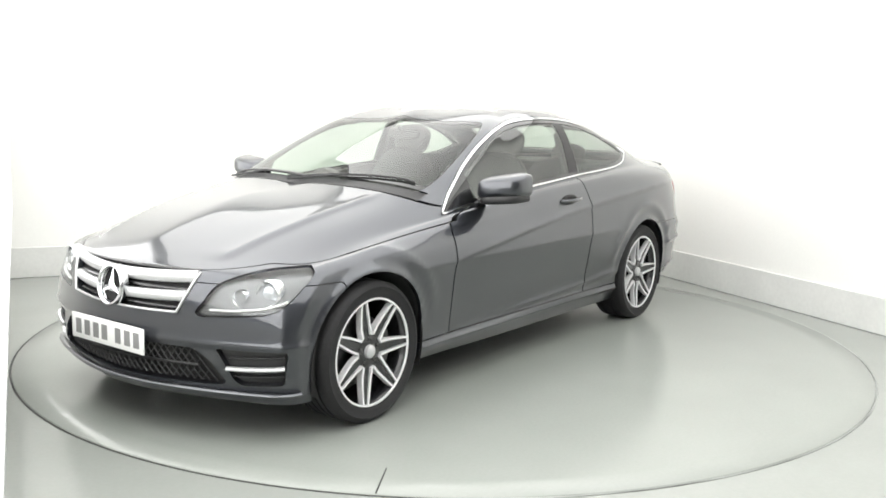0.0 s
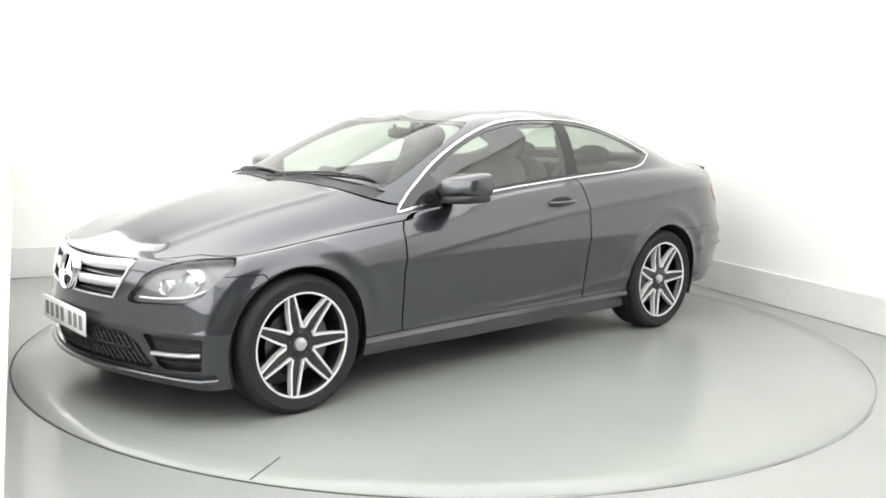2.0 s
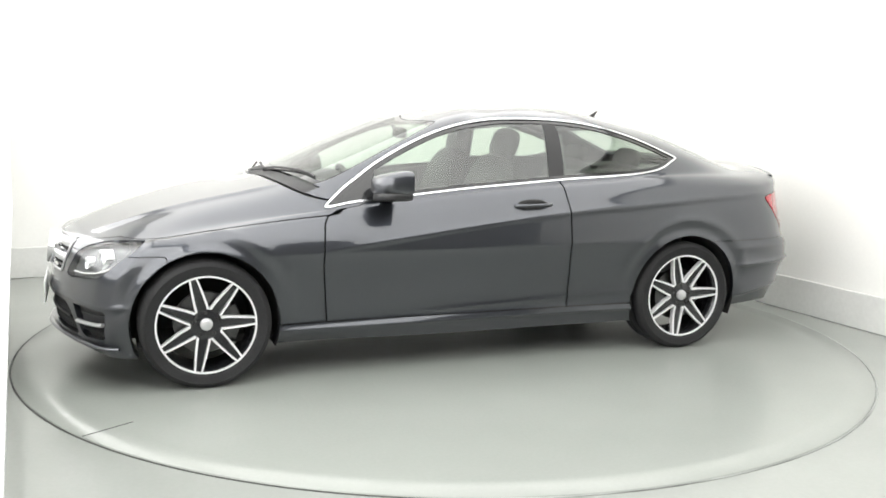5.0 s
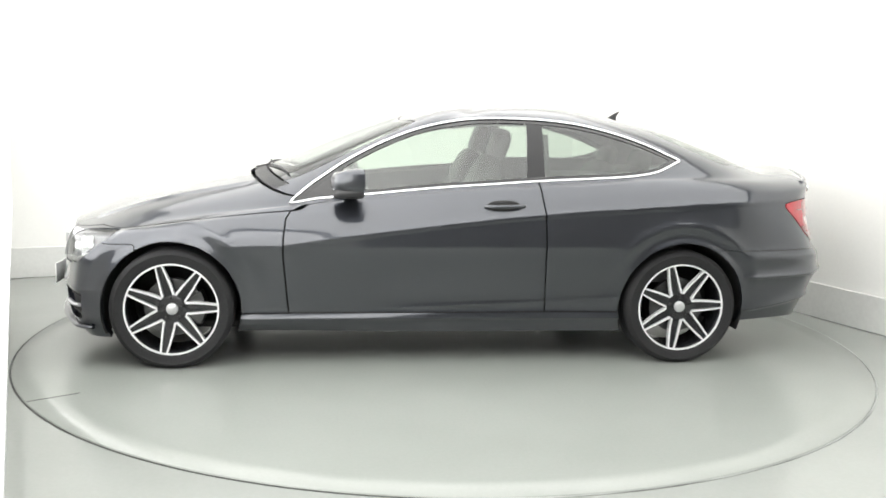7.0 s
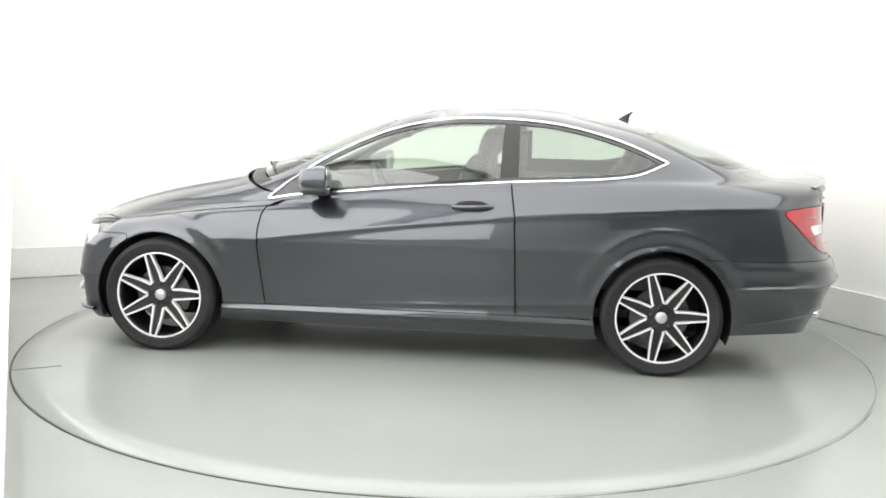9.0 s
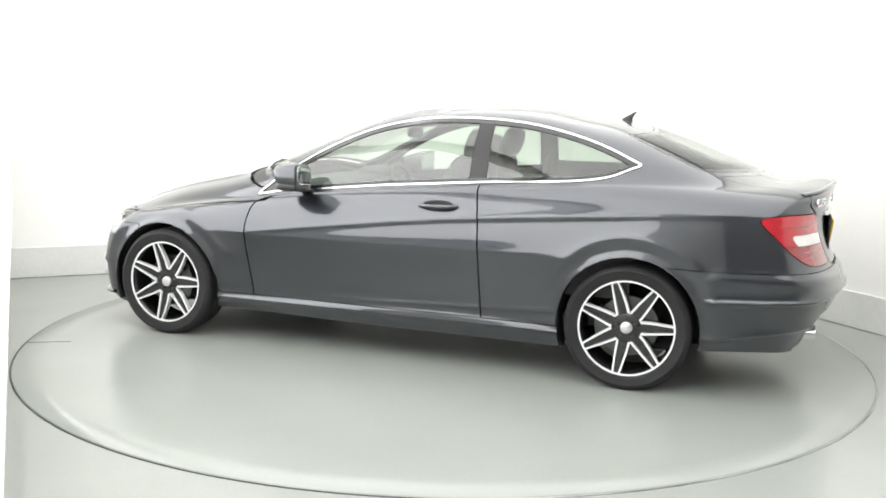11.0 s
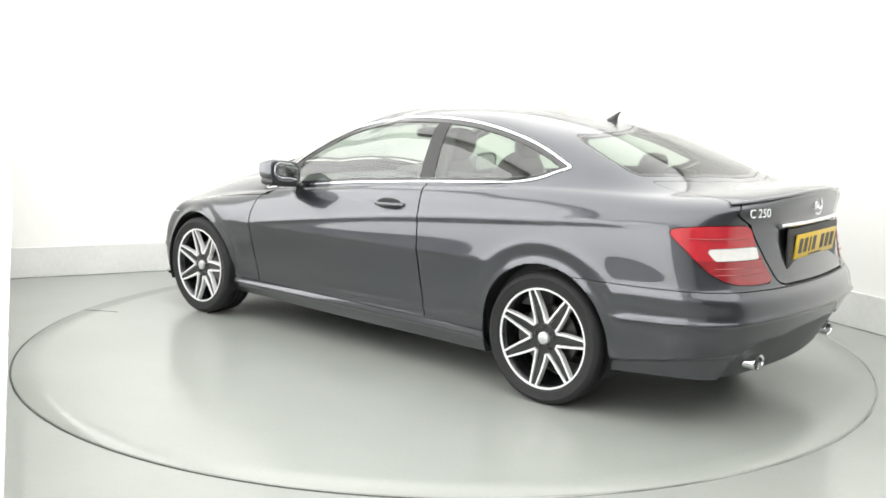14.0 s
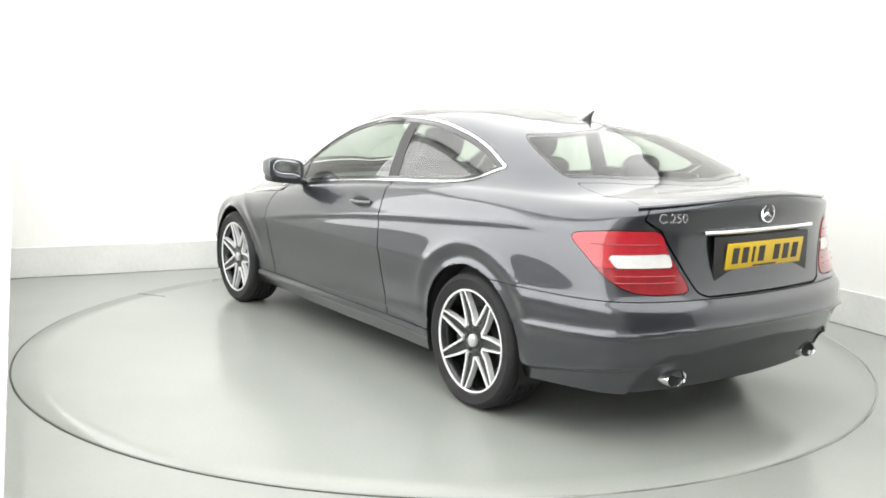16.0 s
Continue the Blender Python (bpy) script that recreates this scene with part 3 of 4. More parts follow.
wind, body = carve(body, wind_field, 0.002)
rearwin, body = carve(body, rear_field, 0.002)
wind, wind_border = split(wind, lambda P, U: wind_field(P, U) + 0.020, "wb")
rearwin, rear_border = split(rearwin, lambda P, U: rear_field(P, U) + 0.026, "rb")

# headlights, bonnet, cowl and boot lid
head_field = outline([(1.06, .530), (1.5, .535), (2.0, .550), (2.4, .580), (2.75, .638), (3.06, .716), (2.5, .722), (1.85, .711), (1.46, .682), (1.25, .645), (1.14, .59)], "uz")
headlamp, body = carve(body, head_field, 0.0035)
hood_side = uv_box(-1, 5.4, 6.12, 8.86, 0.01)


def hood_box(P, U):
    """The bonnet's edge, which dips to the grille at the nose."""
    V = U.copy()
    V[:, 1] += np.interp(U[:, 0], [0.0, 1.05, 2.0], [0.62, 0.62, 0.0]) * fade(7.2 - U[:, 1], 0, 0.9)
    return hood_side(P, V)


hood, body = carve(body, lambda P, U: hood_box(P, U) * (1 + 2.4 * fade(P[:, 0], 1.42, 1.62) + 1.6 * fade(U[:, 1], 7.6, 8.2)), 0.015)
cowl, body = carve(body, uv_box(-1, 2.95, 8.86, 9.08, 0.002), 0.0005)

# lamps and openings
tail_field = outline([(11.70, .890), (12.25, .912), (13.0, .918), (13.40, .908), (13.56, .824), (13.80, .690), (13.62, .664), (13.0, .672), (12.5, .722), (12.03, .812)], "uz")
tail, body = carve(body, tail_field, 0.002)
lid_field = outline([(13.02, 1.2), (13.08, .96), (13.42, .915), (13.68, .80), (13.93, .665), (14.05, .648), (17, .648), (17, 1.2)], "uz", False)
grille_field = outline([(-1.1, .70), (0, .708), (.6, .706), (1.00, .698), (1.03, .684), (.97, .63), (.88, .565), (.82, .538), (0, .524), (-.9, .535)], "uz", False)
grille_hole, body = carve(body, grille_field, 0.001)
_, hood = split(hood, lambda P, U: grille_field(P, U) - 0.001, "gh")
intake_field = outline([(-1.05, .392), (0, .392), (1.02, .392), (1.22, .345), (1.42, .262), (1.36, .247), (1.0, .243), (0, .243), (-1.2, .243)], "uz", False)
intake_hole, body = carve(body, intake_field, 0.001)
fog_field = outline([(1.30, .398), (2.56, .402), (2.60, .385), (2.48, .262), (1.66, .250), (1.54, .268)], "uz", False)
fog_hole, body = carve(body, fog_field, 0.001)

# boot lid: above the rear bumper, between the lamps, forward to the rear window
lid_up, rest_body = split(body, lambda P, U: np.where(U[:, 0] > 11, uv_box(12.0, 17, 6.05, 8.75, 0.03, taper=0.35)(P, U), 1.0), "lid")
boot_low, body2 = carve(rest_body, lambda P, U: np.where(P[:, 0] < -1.6, np.maximum(lid_field(P, U), (U[:, 1] - 6.05) * 0.12), 1.0), 0.0042)
lid_gap, body2 = split(body2, lambda P, U: np.where(U[:, 0] > 11, uv_box(12.0, 17, 6.05, 8.75, 0.03, taper=0.35)(P, U) - 0.004, 1.0), "lg")
boot = lid_up + boot_low
body = body2

# bumpers, sills, doors, wings
bump_f, body = carve(body, lambda P, U: np.maximum(1.56 - P[:, 0] + 0 * P[:, 2], np.maximum(P[:, 2] - 0.658 - (U[:, 0] - 2.9) * 0.0, U[:, 1] - 6.0)), 0.002)
nose_top, body = carve(body, lambda P, U: np.maximum(np.maximum(U[:, 0] - 1.6, P[:, 2] - 0.80), 1.6 - P[:, 0]), 0.0)
bump_r, body = carve(body, lambda P, U: np.maximum(P[:, 0] + 1.55, P[:, 2] - 0.640), 0.002)
diff_field = outline([(13.0, .10), (13.02, .25), (13.10, .30), (13.22, .355), (13.40, .398), (13.62, .412), (14.10, .418), (14.22, .440), (14.9, .452), (17.0, .452), (17.0, .10)], "uz", False)
diffuser, bump_r = carve(bump_r, diff_field, 0.002)
skirt, body = carve(body, lambda P, U: np.maximum(np.abs(P[:, 0]) - 1.2, P[:, 2] - 0.292), 0.003)
door_field = outline([(.735, .884), (.790, .80), (.803, .70), (.804, .58), (.778, .292), (.775, .2), (-.615, .2), (-.61, .306), (-.592, .825), (-.566, .99), (-.566, 1.1), (.5, 1.0)], "xz", False)
door, body = carve(body, lambda P, U: np.maximum(door_field(P, U), U[:, 1] - 9.6), 0.0042)
wing, body = carve(body, lambda P, U: np.maximum(0.77 - P[:, 0], U[:, 1] - 8.9), 0.0)
roof_sides = body

# painted skins
LEFT, RIGHT = {}, {"mirror": True}
skin("front_bumper", bump_f + nose_top, PAINT, car, both=True, rim=0.03)
skin("rear_bumper", bump_r, PAINT, car, both=True, rim=0.03)
skin("diffuser", diffuser, DIFFUSER, car, "dark grey rear diffuser", both=True, lift=-0.012, rim=-0.014)
skin("bonnet", hood, PAINT, car, both=True)
boot_lid = skin("boot_lid", boot, PAINT, car, both=True)
roof = skin("roof", roof_sides, PAINT, car, "dark grey roof, pillars and rear quarters", both=True)
skin("cowl", cowl, PLASTIC, car, "black plastic windscreen cowl", both=True, lift=-0.006)
screen = skin("windscreen", wind, SCREENGLASS, car, "clear tinted windscreen", both=True, rim=0)
back_glass = skin("rear_window", rearwin, SCREENGLASS, car, "tinted rear window", both=True, rim=0)
skin("screen_border", wind_border, GLOSSBLACK, screen, "black printed border", both=True, rim=0)
skin("screen_border", rear_border, GLOSSBLACK, back_glass, "black printed border", both=True, rim=0)
doors = []
for side, kw in (("l", LEFT), ("r", RIGHT)):
    skin("wing", wing, PAINT, car, **kw)
    skin("side_skirt", skirt, PAINT, car, rim=0.04, **kw)
    d = skin("door", door, PAINT, car, **kw)
    doors.append(d)
    skin("window_glass", glass_front, GLASS, d, "greenish tinted door glass", rim=0, lift=-0.006, **kw)
    skin("window_trim", rubber_band, GLOSSBLACK, car, "black window surround", lift=-0.003, rim=0.01, **kw)
    skin("chrome_strip", trim_band, CHROME, car, "bright chrome window surround", lift=0.004, rim=0.012, **kw)
    skin("quarter_window", quarter_glass, DARKGLASS, car, "dark tinted rear quarter glass", rim=0, lift=-0.006, **kw)
    skin("pillar_trim", pillar_black, PLASTIC, car, "black centre pillar trim", lift=-0.004, **kw)
    skin("mirror_sail", sail, GLOSSBLACK, d, "black mirror base triangle", lift=-0.004, **kw)


# ---------- inner shell ----------
def inner_shell():
    low, _ = split(base_faces, lambda P, U: np.maximum(U[:, 1] - 6.6, -arch(P, U) + 0.0), "s")
    nose, _ = split([f for f in base_faces], lambda P, U: np.maximum(np.maximum(U[:, 0] - 4.9, U[:, 1] - 8.9), 6.5 - U[:, 1]), "s")
    # near-black shells added behind the skins so that gaps read as shade
    for nm, fs, off in (("inner_body", low, -0.035), ("bonnet_backing", nose, -0.045)):
        skin(nm, fs, INNER, car, "added dark shell that gives the panel gaps their shade", both=True, lift=off, rim=0)
    bm = bm_box((3.3, 1.45, 0.04), (0.05, 0, 0.21), 0.01)
    part("underbody", bm, INNER, car, "dark underbody")
    for x in (FRONT_AXLE, REAR_AXLE):
        for s in (1, -1):
            bm = bmesh.new()
            rows = []
            for y in (0.50, 0.862):
                rows.append([bm.verts.new((x + (ARCH + 0.004) * math.cos(a), s * y, AXLE_Z + 0.004 + (ARCH + 0.004) * math.sin(a)))
                             for a in [radians(-22 + 224 * k / 40) for k in range(41)]])
            for k in range(40):
                bm.faces.new((rows[0][k], rows[0][k + 1], rows[1][k + 1], rows[1][k]))
            bm.faces.new(rows[0][::-1])
            part("arch_liner", bm, INNER, car, "black wheel arch liner")


inner_shell()


# ---------- wheels ----------
def wheel(x, side, angle):
    """A wheel with its outer face along +y, built at the origin."""
    m = Matrix.Translation((x, side * 0.765, AXLE_Z)) @ Matrix.Rotation(0 if side > 0 else math.pi, 4, "Z") @ Matrix.Rotation(angle, 4, "Y")
    barrel = bm_lathe([(0.236, 0.106), (0.247, 0.104), (0.249, 0.098), (0.238, 0.088), (0.226, 0.06), (0.222, -0.09), (0.246, -0.1)], 72)
    w = part("wheel", barrel, RIMBLACK, car, "black and machined-silver alloy wheel", m=m)
    tread = [(0.246, -0.104), (0.262, -0.112), (0.292, -0.114), (0.309, -0.106), (0.318, -0.090), (0.3195, -0.06), (0.3125, -0.059), (0.3125, -0.051), (0.3195, -0.05),
             (0.320, -0.022), (0.313, -0.021), (0.313, -0.013), (0.320, -0.012), (0.320, 0.016), (0.313, 0.017), (0.313, 0.025), (0.320, 0.026),
             (0.3195, 0.05), (0.3125, 0.051), (0.3125, 0.059), (0.3195, 0.06), (0.318, 0.088), (0.309, 0.105), (0.294, 0.1125), (0.291, 0.1145), (0.288, 0.1125),
             (0.262, 0.112), (0.252, 0.108), (0.246, 0.104), (0.246, 0.08)]
    part("tyre", bm_lathe(tread, 96), TYRE, w, "black low-profile tyre")
    lip = bm_lathe([(0.234, 0.100), (0.2355, 0.1065), (0.2435, 0.1065), (0.2445, 0.100)], 96)
    part("rim_lip", lip, MACHINED, w, "machined silver rim edge")
    # seven windows, each framed by two silver arms that meet near the hub
    for k in range(7):
        a0 = 2 * math.pi * k / 7
        bm = bmesh.new()
        for sgn in (-1, 1):
            pts = []
            for s in [i / 8 for i in range(9)]:
                r = 0.076 + (0.236 - 0.076) * s
                half = (0.010 + (0.180 - 0.010) * s ** 1.06) / 2
                ang = a0 + sgn * math.atan2(half * (0.99 + 0.06 * s), r)
                dirn = Vector((math.cos(ang), 0, math.sin(ang)))
                tang = Vector((-math.sin(ang), 0, math.cos(ang)))
                wd = 0.0060 - 0.0018 * s
                face_y = 0.082 + 0.022 * s ** 1.4 + (0.004 if s < 0.2 else 0)
                pts.append((dirn * r - tang * wd * 1.0, dirn * r + tang * wd * 1.0, face_y))
            rows = []
            for p, q, fy in pts:
                rows.append([bm.verts.new((p.x, fy - 0.03, p.z)), bm.verts.new((p.x, fy, p.z)), bm.verts.new((q.x, fy, q.z)), bm.verts.new((q.x, fy - 0.03, q.z))])
            for r0, r1 in zip(rows, rows[1:]):
                for c in range(3):
                    bm.faces.new((r0[c], r0[c + 1], r1[c + 1], r1[c]))
            bm.faces.new(rows[0])
            bm.faces.new(rows[-1])
        # short web that closes the V at the hub
        bmesh.ops.recalc_face_normals(bm, faces=bm.faces[:])
        part("spoke", bm, MACHINED, w, "machined silver spoke pair", smooth=False)
        bm = bmesh.new()
        a1 = a0 + math.pi / 7
        rows = []
        for s in [i / 6 for i in range(7)]:
            r = 0.05 + 0.185 * s
            hw = 0.021 - 0.010 * s
            fy = 0.074 + 0.022 * s ** 1.4
            d, tg = Vector((math.cos(a1), 0, math.sin(a1))), Vector((-math.sin(a1), 0, math.cos(a1)))
            p, q = d * r - tg * hw, d * r + tg * hw
            rows.append([bm.verts.new((p.x, fy - 0.03, p.z)), bm.verts.new((p.x, fy, p.z)), bm.verts.new((q.x, fy, q.z)), bm.verts.new((q.x, fy - 0.03, q.z))])
        for r0, r1 in zip(rows, rows[1:]):
            for c in range(3):
                bm.faces.new((r0[c], r0[c + 1], r1[c + 1], r1[c]))
        bmesh.ops.recalc_face_normals(bm, faces=bm.faces[:])
        part("spoke_recess", bm, RIMBLACK, w, smooth=False)
    part("hub", bm_lathe([(0.0, 0.076), (0.060, 0.078), (0.078, 0.072), (0.082, 0.05), (0.08, 0.0), (0, 0)], 48), RIMBLACK, w)
    part("centre_cap", bm_lathe([(0.0, 0.096), (0.022, 0.095), (0.029, 0.090), (0.031, 0.078), (0.031, 0.07)], 40), SILVER, w, "silver wheel centre cap")
    for k in range(5):
        a = 2 * math.pi * k / 5 + 0.3
        bm = bm_lathe([(0, 0.084), (0.007, 0.084), (0.009, 0.080), (0.009, 0.07)], 6)
        bmesh.ops.translate(bm, verts=bm.verts[:], vec=(0.056 * math.cos(a), 0, 0.056 * math.sin(a)))
        part("wheel_bolt", bm, DISC, w, smooth=False)
    part("brake_disc", bm_lathe([(0.07, 0.012), (0.085, 0.030), (0.152, 0.030), (0.154, 0.028), (0.154, 0.006), (0.07, 0.0)], 64), DISC, car, "worn steel brake disc",
         m=m)
    return w


for x in (FRONT_AXLE, REAR_AXLE):
    for s in (1, -1):
        wheel(x, s, radians(2.1 if x > 0 else 3.0))
for x, dx in ((FRONT_AXLE, -1), (REAR_AXLE, 1)):
    for s in (1, -1):
        bm = bmesh.new()
        rows = []
        for k in range(9):
            a = (0 if dx > 0 else math.pi) + radians(-32 + 8 * k)
            rows.append([bm.verts.new((r * math.cos(a), y, r * math.sin(a))) for r, y in ((0.10, 0.055), (0.165, 0.055), (0.172, 0.03), (0.172, -0.02), (0.10, -0.02))])
        for r0, r1 in zip(rows, rows[1:]):
            for c in range(5):
                bm.faces.new((r0[c], r0[(c + 1) % 5], r1[(c + 1) % 5], r1[c]))
        bm.faces.new(rows[0])
        bm.faces.new(rows[-1])
        bmesh.ops.recalc_face_normals(bm, faces=bm.faces[:])
        part("brake_caliper", bm, DISC, car, "dark grey brake caliper", smooth=False, m=Matrix.Translation((x, s * 0.765, AXLE_Z)) @ Matrix.Rotation(0 if s > 0 else math.pi, 4, "Z"))


# ---------- surface queries for fittings ----------
TREE = BVHTree.FromPolygons([tuple(p) for p in POOL], base_faces)


def on_side(x, z):
    hit = TREE.ray_cast(Vector((x, 2.0, z)), Vector((0, -1, 0)))
    return hit[0], hit[1] if hit[1].y > 0 else -hit[1]


def on_front(y, z):
    hit = TREE.ray_cast(Vector((4.0, y, z)), Vector((-1, 0, 0)))
    return hit[0]


def on_rear(y, z):
    hit = TREE.ray_cast(Vector((-4.0, y, z)), Vector((1, 0, 0)))
    return hit[0]


def on_top(x, y):
    hit = TREE.ray_cast(Vector((x, y, 3.0)), Vector((0, 0, -1)))
    return hit[0]


def strip(points, width, depth, name, mat, parent, label="", side=1):
    """A rounded bar laid along points."""
    pts = [Vector((p[0], p[1] * side, p[2])) for p in points]
    return part(name, bm_tube(pts, width / 2, 10, flat=depth / width), mat, parent, label)


# ---------- nose ----------
def mirror_y(pts):
    return [(p[0], -p[1], p[2]) for p in reversed(pts)]


def front_bar(zl, y0, out):
    """Points across the nose at half width y0 and height zl(y)."""
    n = 25
    pts = []
    for i in range(n):
        y = -y0 + 2 * y0 * i / (n - 1)
        p = on_front(abs(y), zl(abs(y)))
        pts.append((p.x + out, y, p.z))
    return pts


def nose():
    # near-black sheets stand for the shaded depth behind the openings
    skin("grille_backing", grille_hole, INNER, car, "dark sheet for the shade behind the grille", both=True, lift=-0.045, rim=0)
    skin("intake_backing", intake_hole, INNER, car, "dark sheet for the shade behind the lower intake", both=True, lift=-0.05, rim=0)
    g = part("grille", bm_tube(front_bar(lambda y: 0.703, 0.425, -0.004), 0.006, 8), GLOSSBLACK, car, "radiator grille with wide silver louvres")
    for z, y0, thick in ((0.662, 0.420, 0.024), (0.584, 0.385, 0.021)):
        pts = front_bar(lambda y, z=z: z + 0.012 * (y / 0.37) ** 2, y0, -0.018)
        part("louvre", bm_tube(pts, 0.022, 12, flat=thick / 0.022 * 1.15), SILVER, g, "wide silver grille louvre")
    for z, y0 in ((0.622, 0.405), (0.545, 0.36)):
        part("louvre", bm_tube(front_bar(lambda y, z=z: z, y0, -0.022), 0.007, 8), GLOSSBLACK, g, "black inner louvre")
    for s in (1, -1):
        pts = []
        for k in range(9):
            t = k / 8
            y, z = 0.432 - 0.070 * t ** 1.2, 0.698 - 0.165 * t
            p = on_front(y, z)
            pts.append((p.x + 0.003, s * y, z))
        part("grille_frame", bm_tube(pts, 0.006, 8), SILVER, g, "silver grille edge")
    part("grille_frame", bm_tube(front_bar(lambda y: 0.528 + 0.03 * y * y, 0.362, 0.0), 0.005, 8), SILVER, g)
    # round badge: ring with three bars
    b = part("badge", bm_lathe([(0.072, 0.0), (0.074, 0.010), (0.080, 0.016), (0.087, 0.014), (0.091, 0.004), (0.090, -0.02), (0.072, -0.02)], 64), CHROME, g,
             "round chrome badge", m=Matrix.Translation((on_front(0, 0.612).x + 0.016, 0, 0.608)) @ Matrix.Rotation(radians(-90), 4, "Z") @ Matrix.Rotation(radians(9), 4, "X"))
    part("badge_disc", bm_lathe([(0, -0.012), (0.075, -0.012)], 48), INNER, car, "dark badge backing", m=b.matrix_basis.copy())
    bm = bmesh.new()
    for k in range(3):
        a = math.pi / 2 + k * 2 * math.pi / 3
        d, t = Vector((math.cos(a), 0, math.sin(a))), Vector((-math.sin(a), 0, math.cos(a)))
        tip = bm.verts.new(d * 0.076 + Vector((0, 0.002, 0)))
        l, r = bm.verts.new(t * 0.012 + d * 0.006), bm.verts.new(-t * 0.012 + d * 0.008)
        top = bm.verts.new(Vector((0, 0.016, 0)))
        bm.faces.new((tip, l, top))
        bm.faces.new((tip, top, r))
    bmesh.ops.recalc_face_normals(bm, faces=bm.faces[:])
    part("badge_bars", bm, CHROME, car, "chrome badge bars", smooth=False, m=b.matrix_basis.copy())
    # mesh in the lower intake
    bm = bmesh.new()
    for k in range(-26, 27):
        for sl in (-1, 1):
            pts = []
            for i in range(4):
                z = 0.250 + 0.138 * i / 3
                y = k * 0.034 + sl * (z - 0.32) * 0.75
                if abs(y) < 0.435 + (0.39 - z) * 0.75:
                    p = on_front(abs(y), z)
                    pts.append((p.x - 0.02, y, z))
            if len(pts) > 1:
                bm_tube(pts, 0.0035, 4, bm=bm)
    part("intake_mesh", bm, PLASTIC, car, "black diamond mesh in the lower intake", smooth=False)
    part("intake_bar", bm_tube(front_bar(lambda y: 0.318, 0.46, -0.012), 0.006, 6), PLASTIC, car)
    # lip along the lower edge
    lip = []
    for k in range(41):
        u = -2.9 + 5.8 * k / 40
        i = min(CU - 1, int(round(abs(u) * NU)))
        p = grid[i, NV]
        lip.append((p[0] + 0.006, math.copysign(p[1], u) if abs(u) > 1e-6 else 0.0, p[2] - 0.020))
    part("lip", bm_tube(lip, 0.020, 10, flat=0.55), PAINT, car, "front lip")
    for s in (1, -1):
        kw = {"mirror": s < 0}
        skin("fog_recess", fog_hole, PLASTIC, car, "black side intake", lift=-0.028, rim=-0.029, **kw)
        bar = []
        for k in range(12):
            u = 1.42 + (2.52 - 1.42) * k / 11
            i = int(round(u * NU))
            j0 = np.argmin(np.abs(grid[i, :4 * NV, 2] - (0.325 + 0.012 * k / 11)))
            p = grid[i, j0]
            bar.append((p[0] + 0.0, p[1], 0.318 + 0.016 * k / 11))
        strip(bar, 0.028, 0.020, "fog_bar", SILVER, car, "silver blade across the side intake", s)
        slat = [(p[0] - 0.02, p[1] - 0.01, p[2] + 0.042) for p in bar[:-1]]
        strip(slat, 0.012, 0.010, "intake_slat", PLASTIC, car, side=s)
        slat = [(p[0] - 0.02, p[1] - 0.01, p[2] - 0.036) for p in bar[1:-1]]
        strip(slat, 0.012, 0.010, "intake_slat", PLASTIC, car, side=s)
        # headlight
        h = skin("headlight", headlamp, LENS, car, "clear headlight with projector lens", rim=0, **kw)
        skin("lamp_housing", headlamp, BOWL, h, "silver lamp housing", lift=-0.030, rim=-0.029, **kw)
        for u, z, r in ((2.02, 0.645, 0.052), (1.58, 0.612, 0.032)):
            i = int(round(u * NU))
            j0 = np.argmin(np.abs(grid[i, :7 * NV, 2] - z))
            p, n = Vector(grid[i, j0]), POOL_N[i * CV + j0]
            p = p - n * 0.034
            d = Vector((1, 0.22, 0.02)).normalized()
            p, d = Vector((p.x, s * p.y, p.z)), Vector((d.x, s * d.y, d.z))
            mm = Matrix.Translation(p) @ d.to_track_quat("Y", "Z").to_matrix().to_4x4()
            part("projector_ring", bm_lathe([(r * 0.80, 0.0), (r * 0.86, 0.018), (r, 0.024), (r * 1.1, 0.014), (r * 1.12, -0.03)], 40), CHROME, h, "chrome projector ring", m=mm)
            part("projector_lens", bm_lathe([(0, 0.022), (r * 0.4, 0.018), (r * 0.7, 0.007), (r * 0.82, -0.006)], 32), LENS if r < 0.04 else GLOSSLENS, h, "glass projector lens", m=mm)
        drl = []
        for k in range(10):
            u = 1.20 + (2.5 - 1.20) * k / 9
            i = int(round(u * NU))
            zz = 0.550 + 0.050 * (k / 9) ** 1.7
            j0 = np.argmin(np.abs(grid[i, :7 * NV, 2] - zz))
            p, n = grid[i, j0], POOL_N[i * CV + j0]
            drl.append((p[0] - n.x * 0.016, p[1] - n.y * 0.016, zz))
        strip(drl, 0.016, 0.012, "light_strip", WHITELENS, h, "white running-light strip", s)
    # front plate
    x0 = on_front(0.0, 0.42).x
    pl = part("number_plate", bm_box((0.008, 0.52, 0.112), (x0 + 0.012, 0, 0.402), 0.003), PLATEW, car, "white front number plate")
    for k, y in enumerate((-0.205, -0.140, -0.075, -0.012, 0.085, 0.150, 0.213)):
        part("plate_bar", bm_box((0.002, 0.040, 0.066), (x0 + 0.0165, y, 0.402)), GLAREINK, pl, smooth=False)


# front plate ink, lightened for the glare that washes it out
GLAREINK = material("glare_ink", (0.22, 0.22, 0.22), 0.4, stain=0.1)
GLOSSLENS = material("projector_glass", (0.55, 0.57, 0.60), 0.04, 0.6, 1.0, stain=0.1, stain_scale=40)
nose()


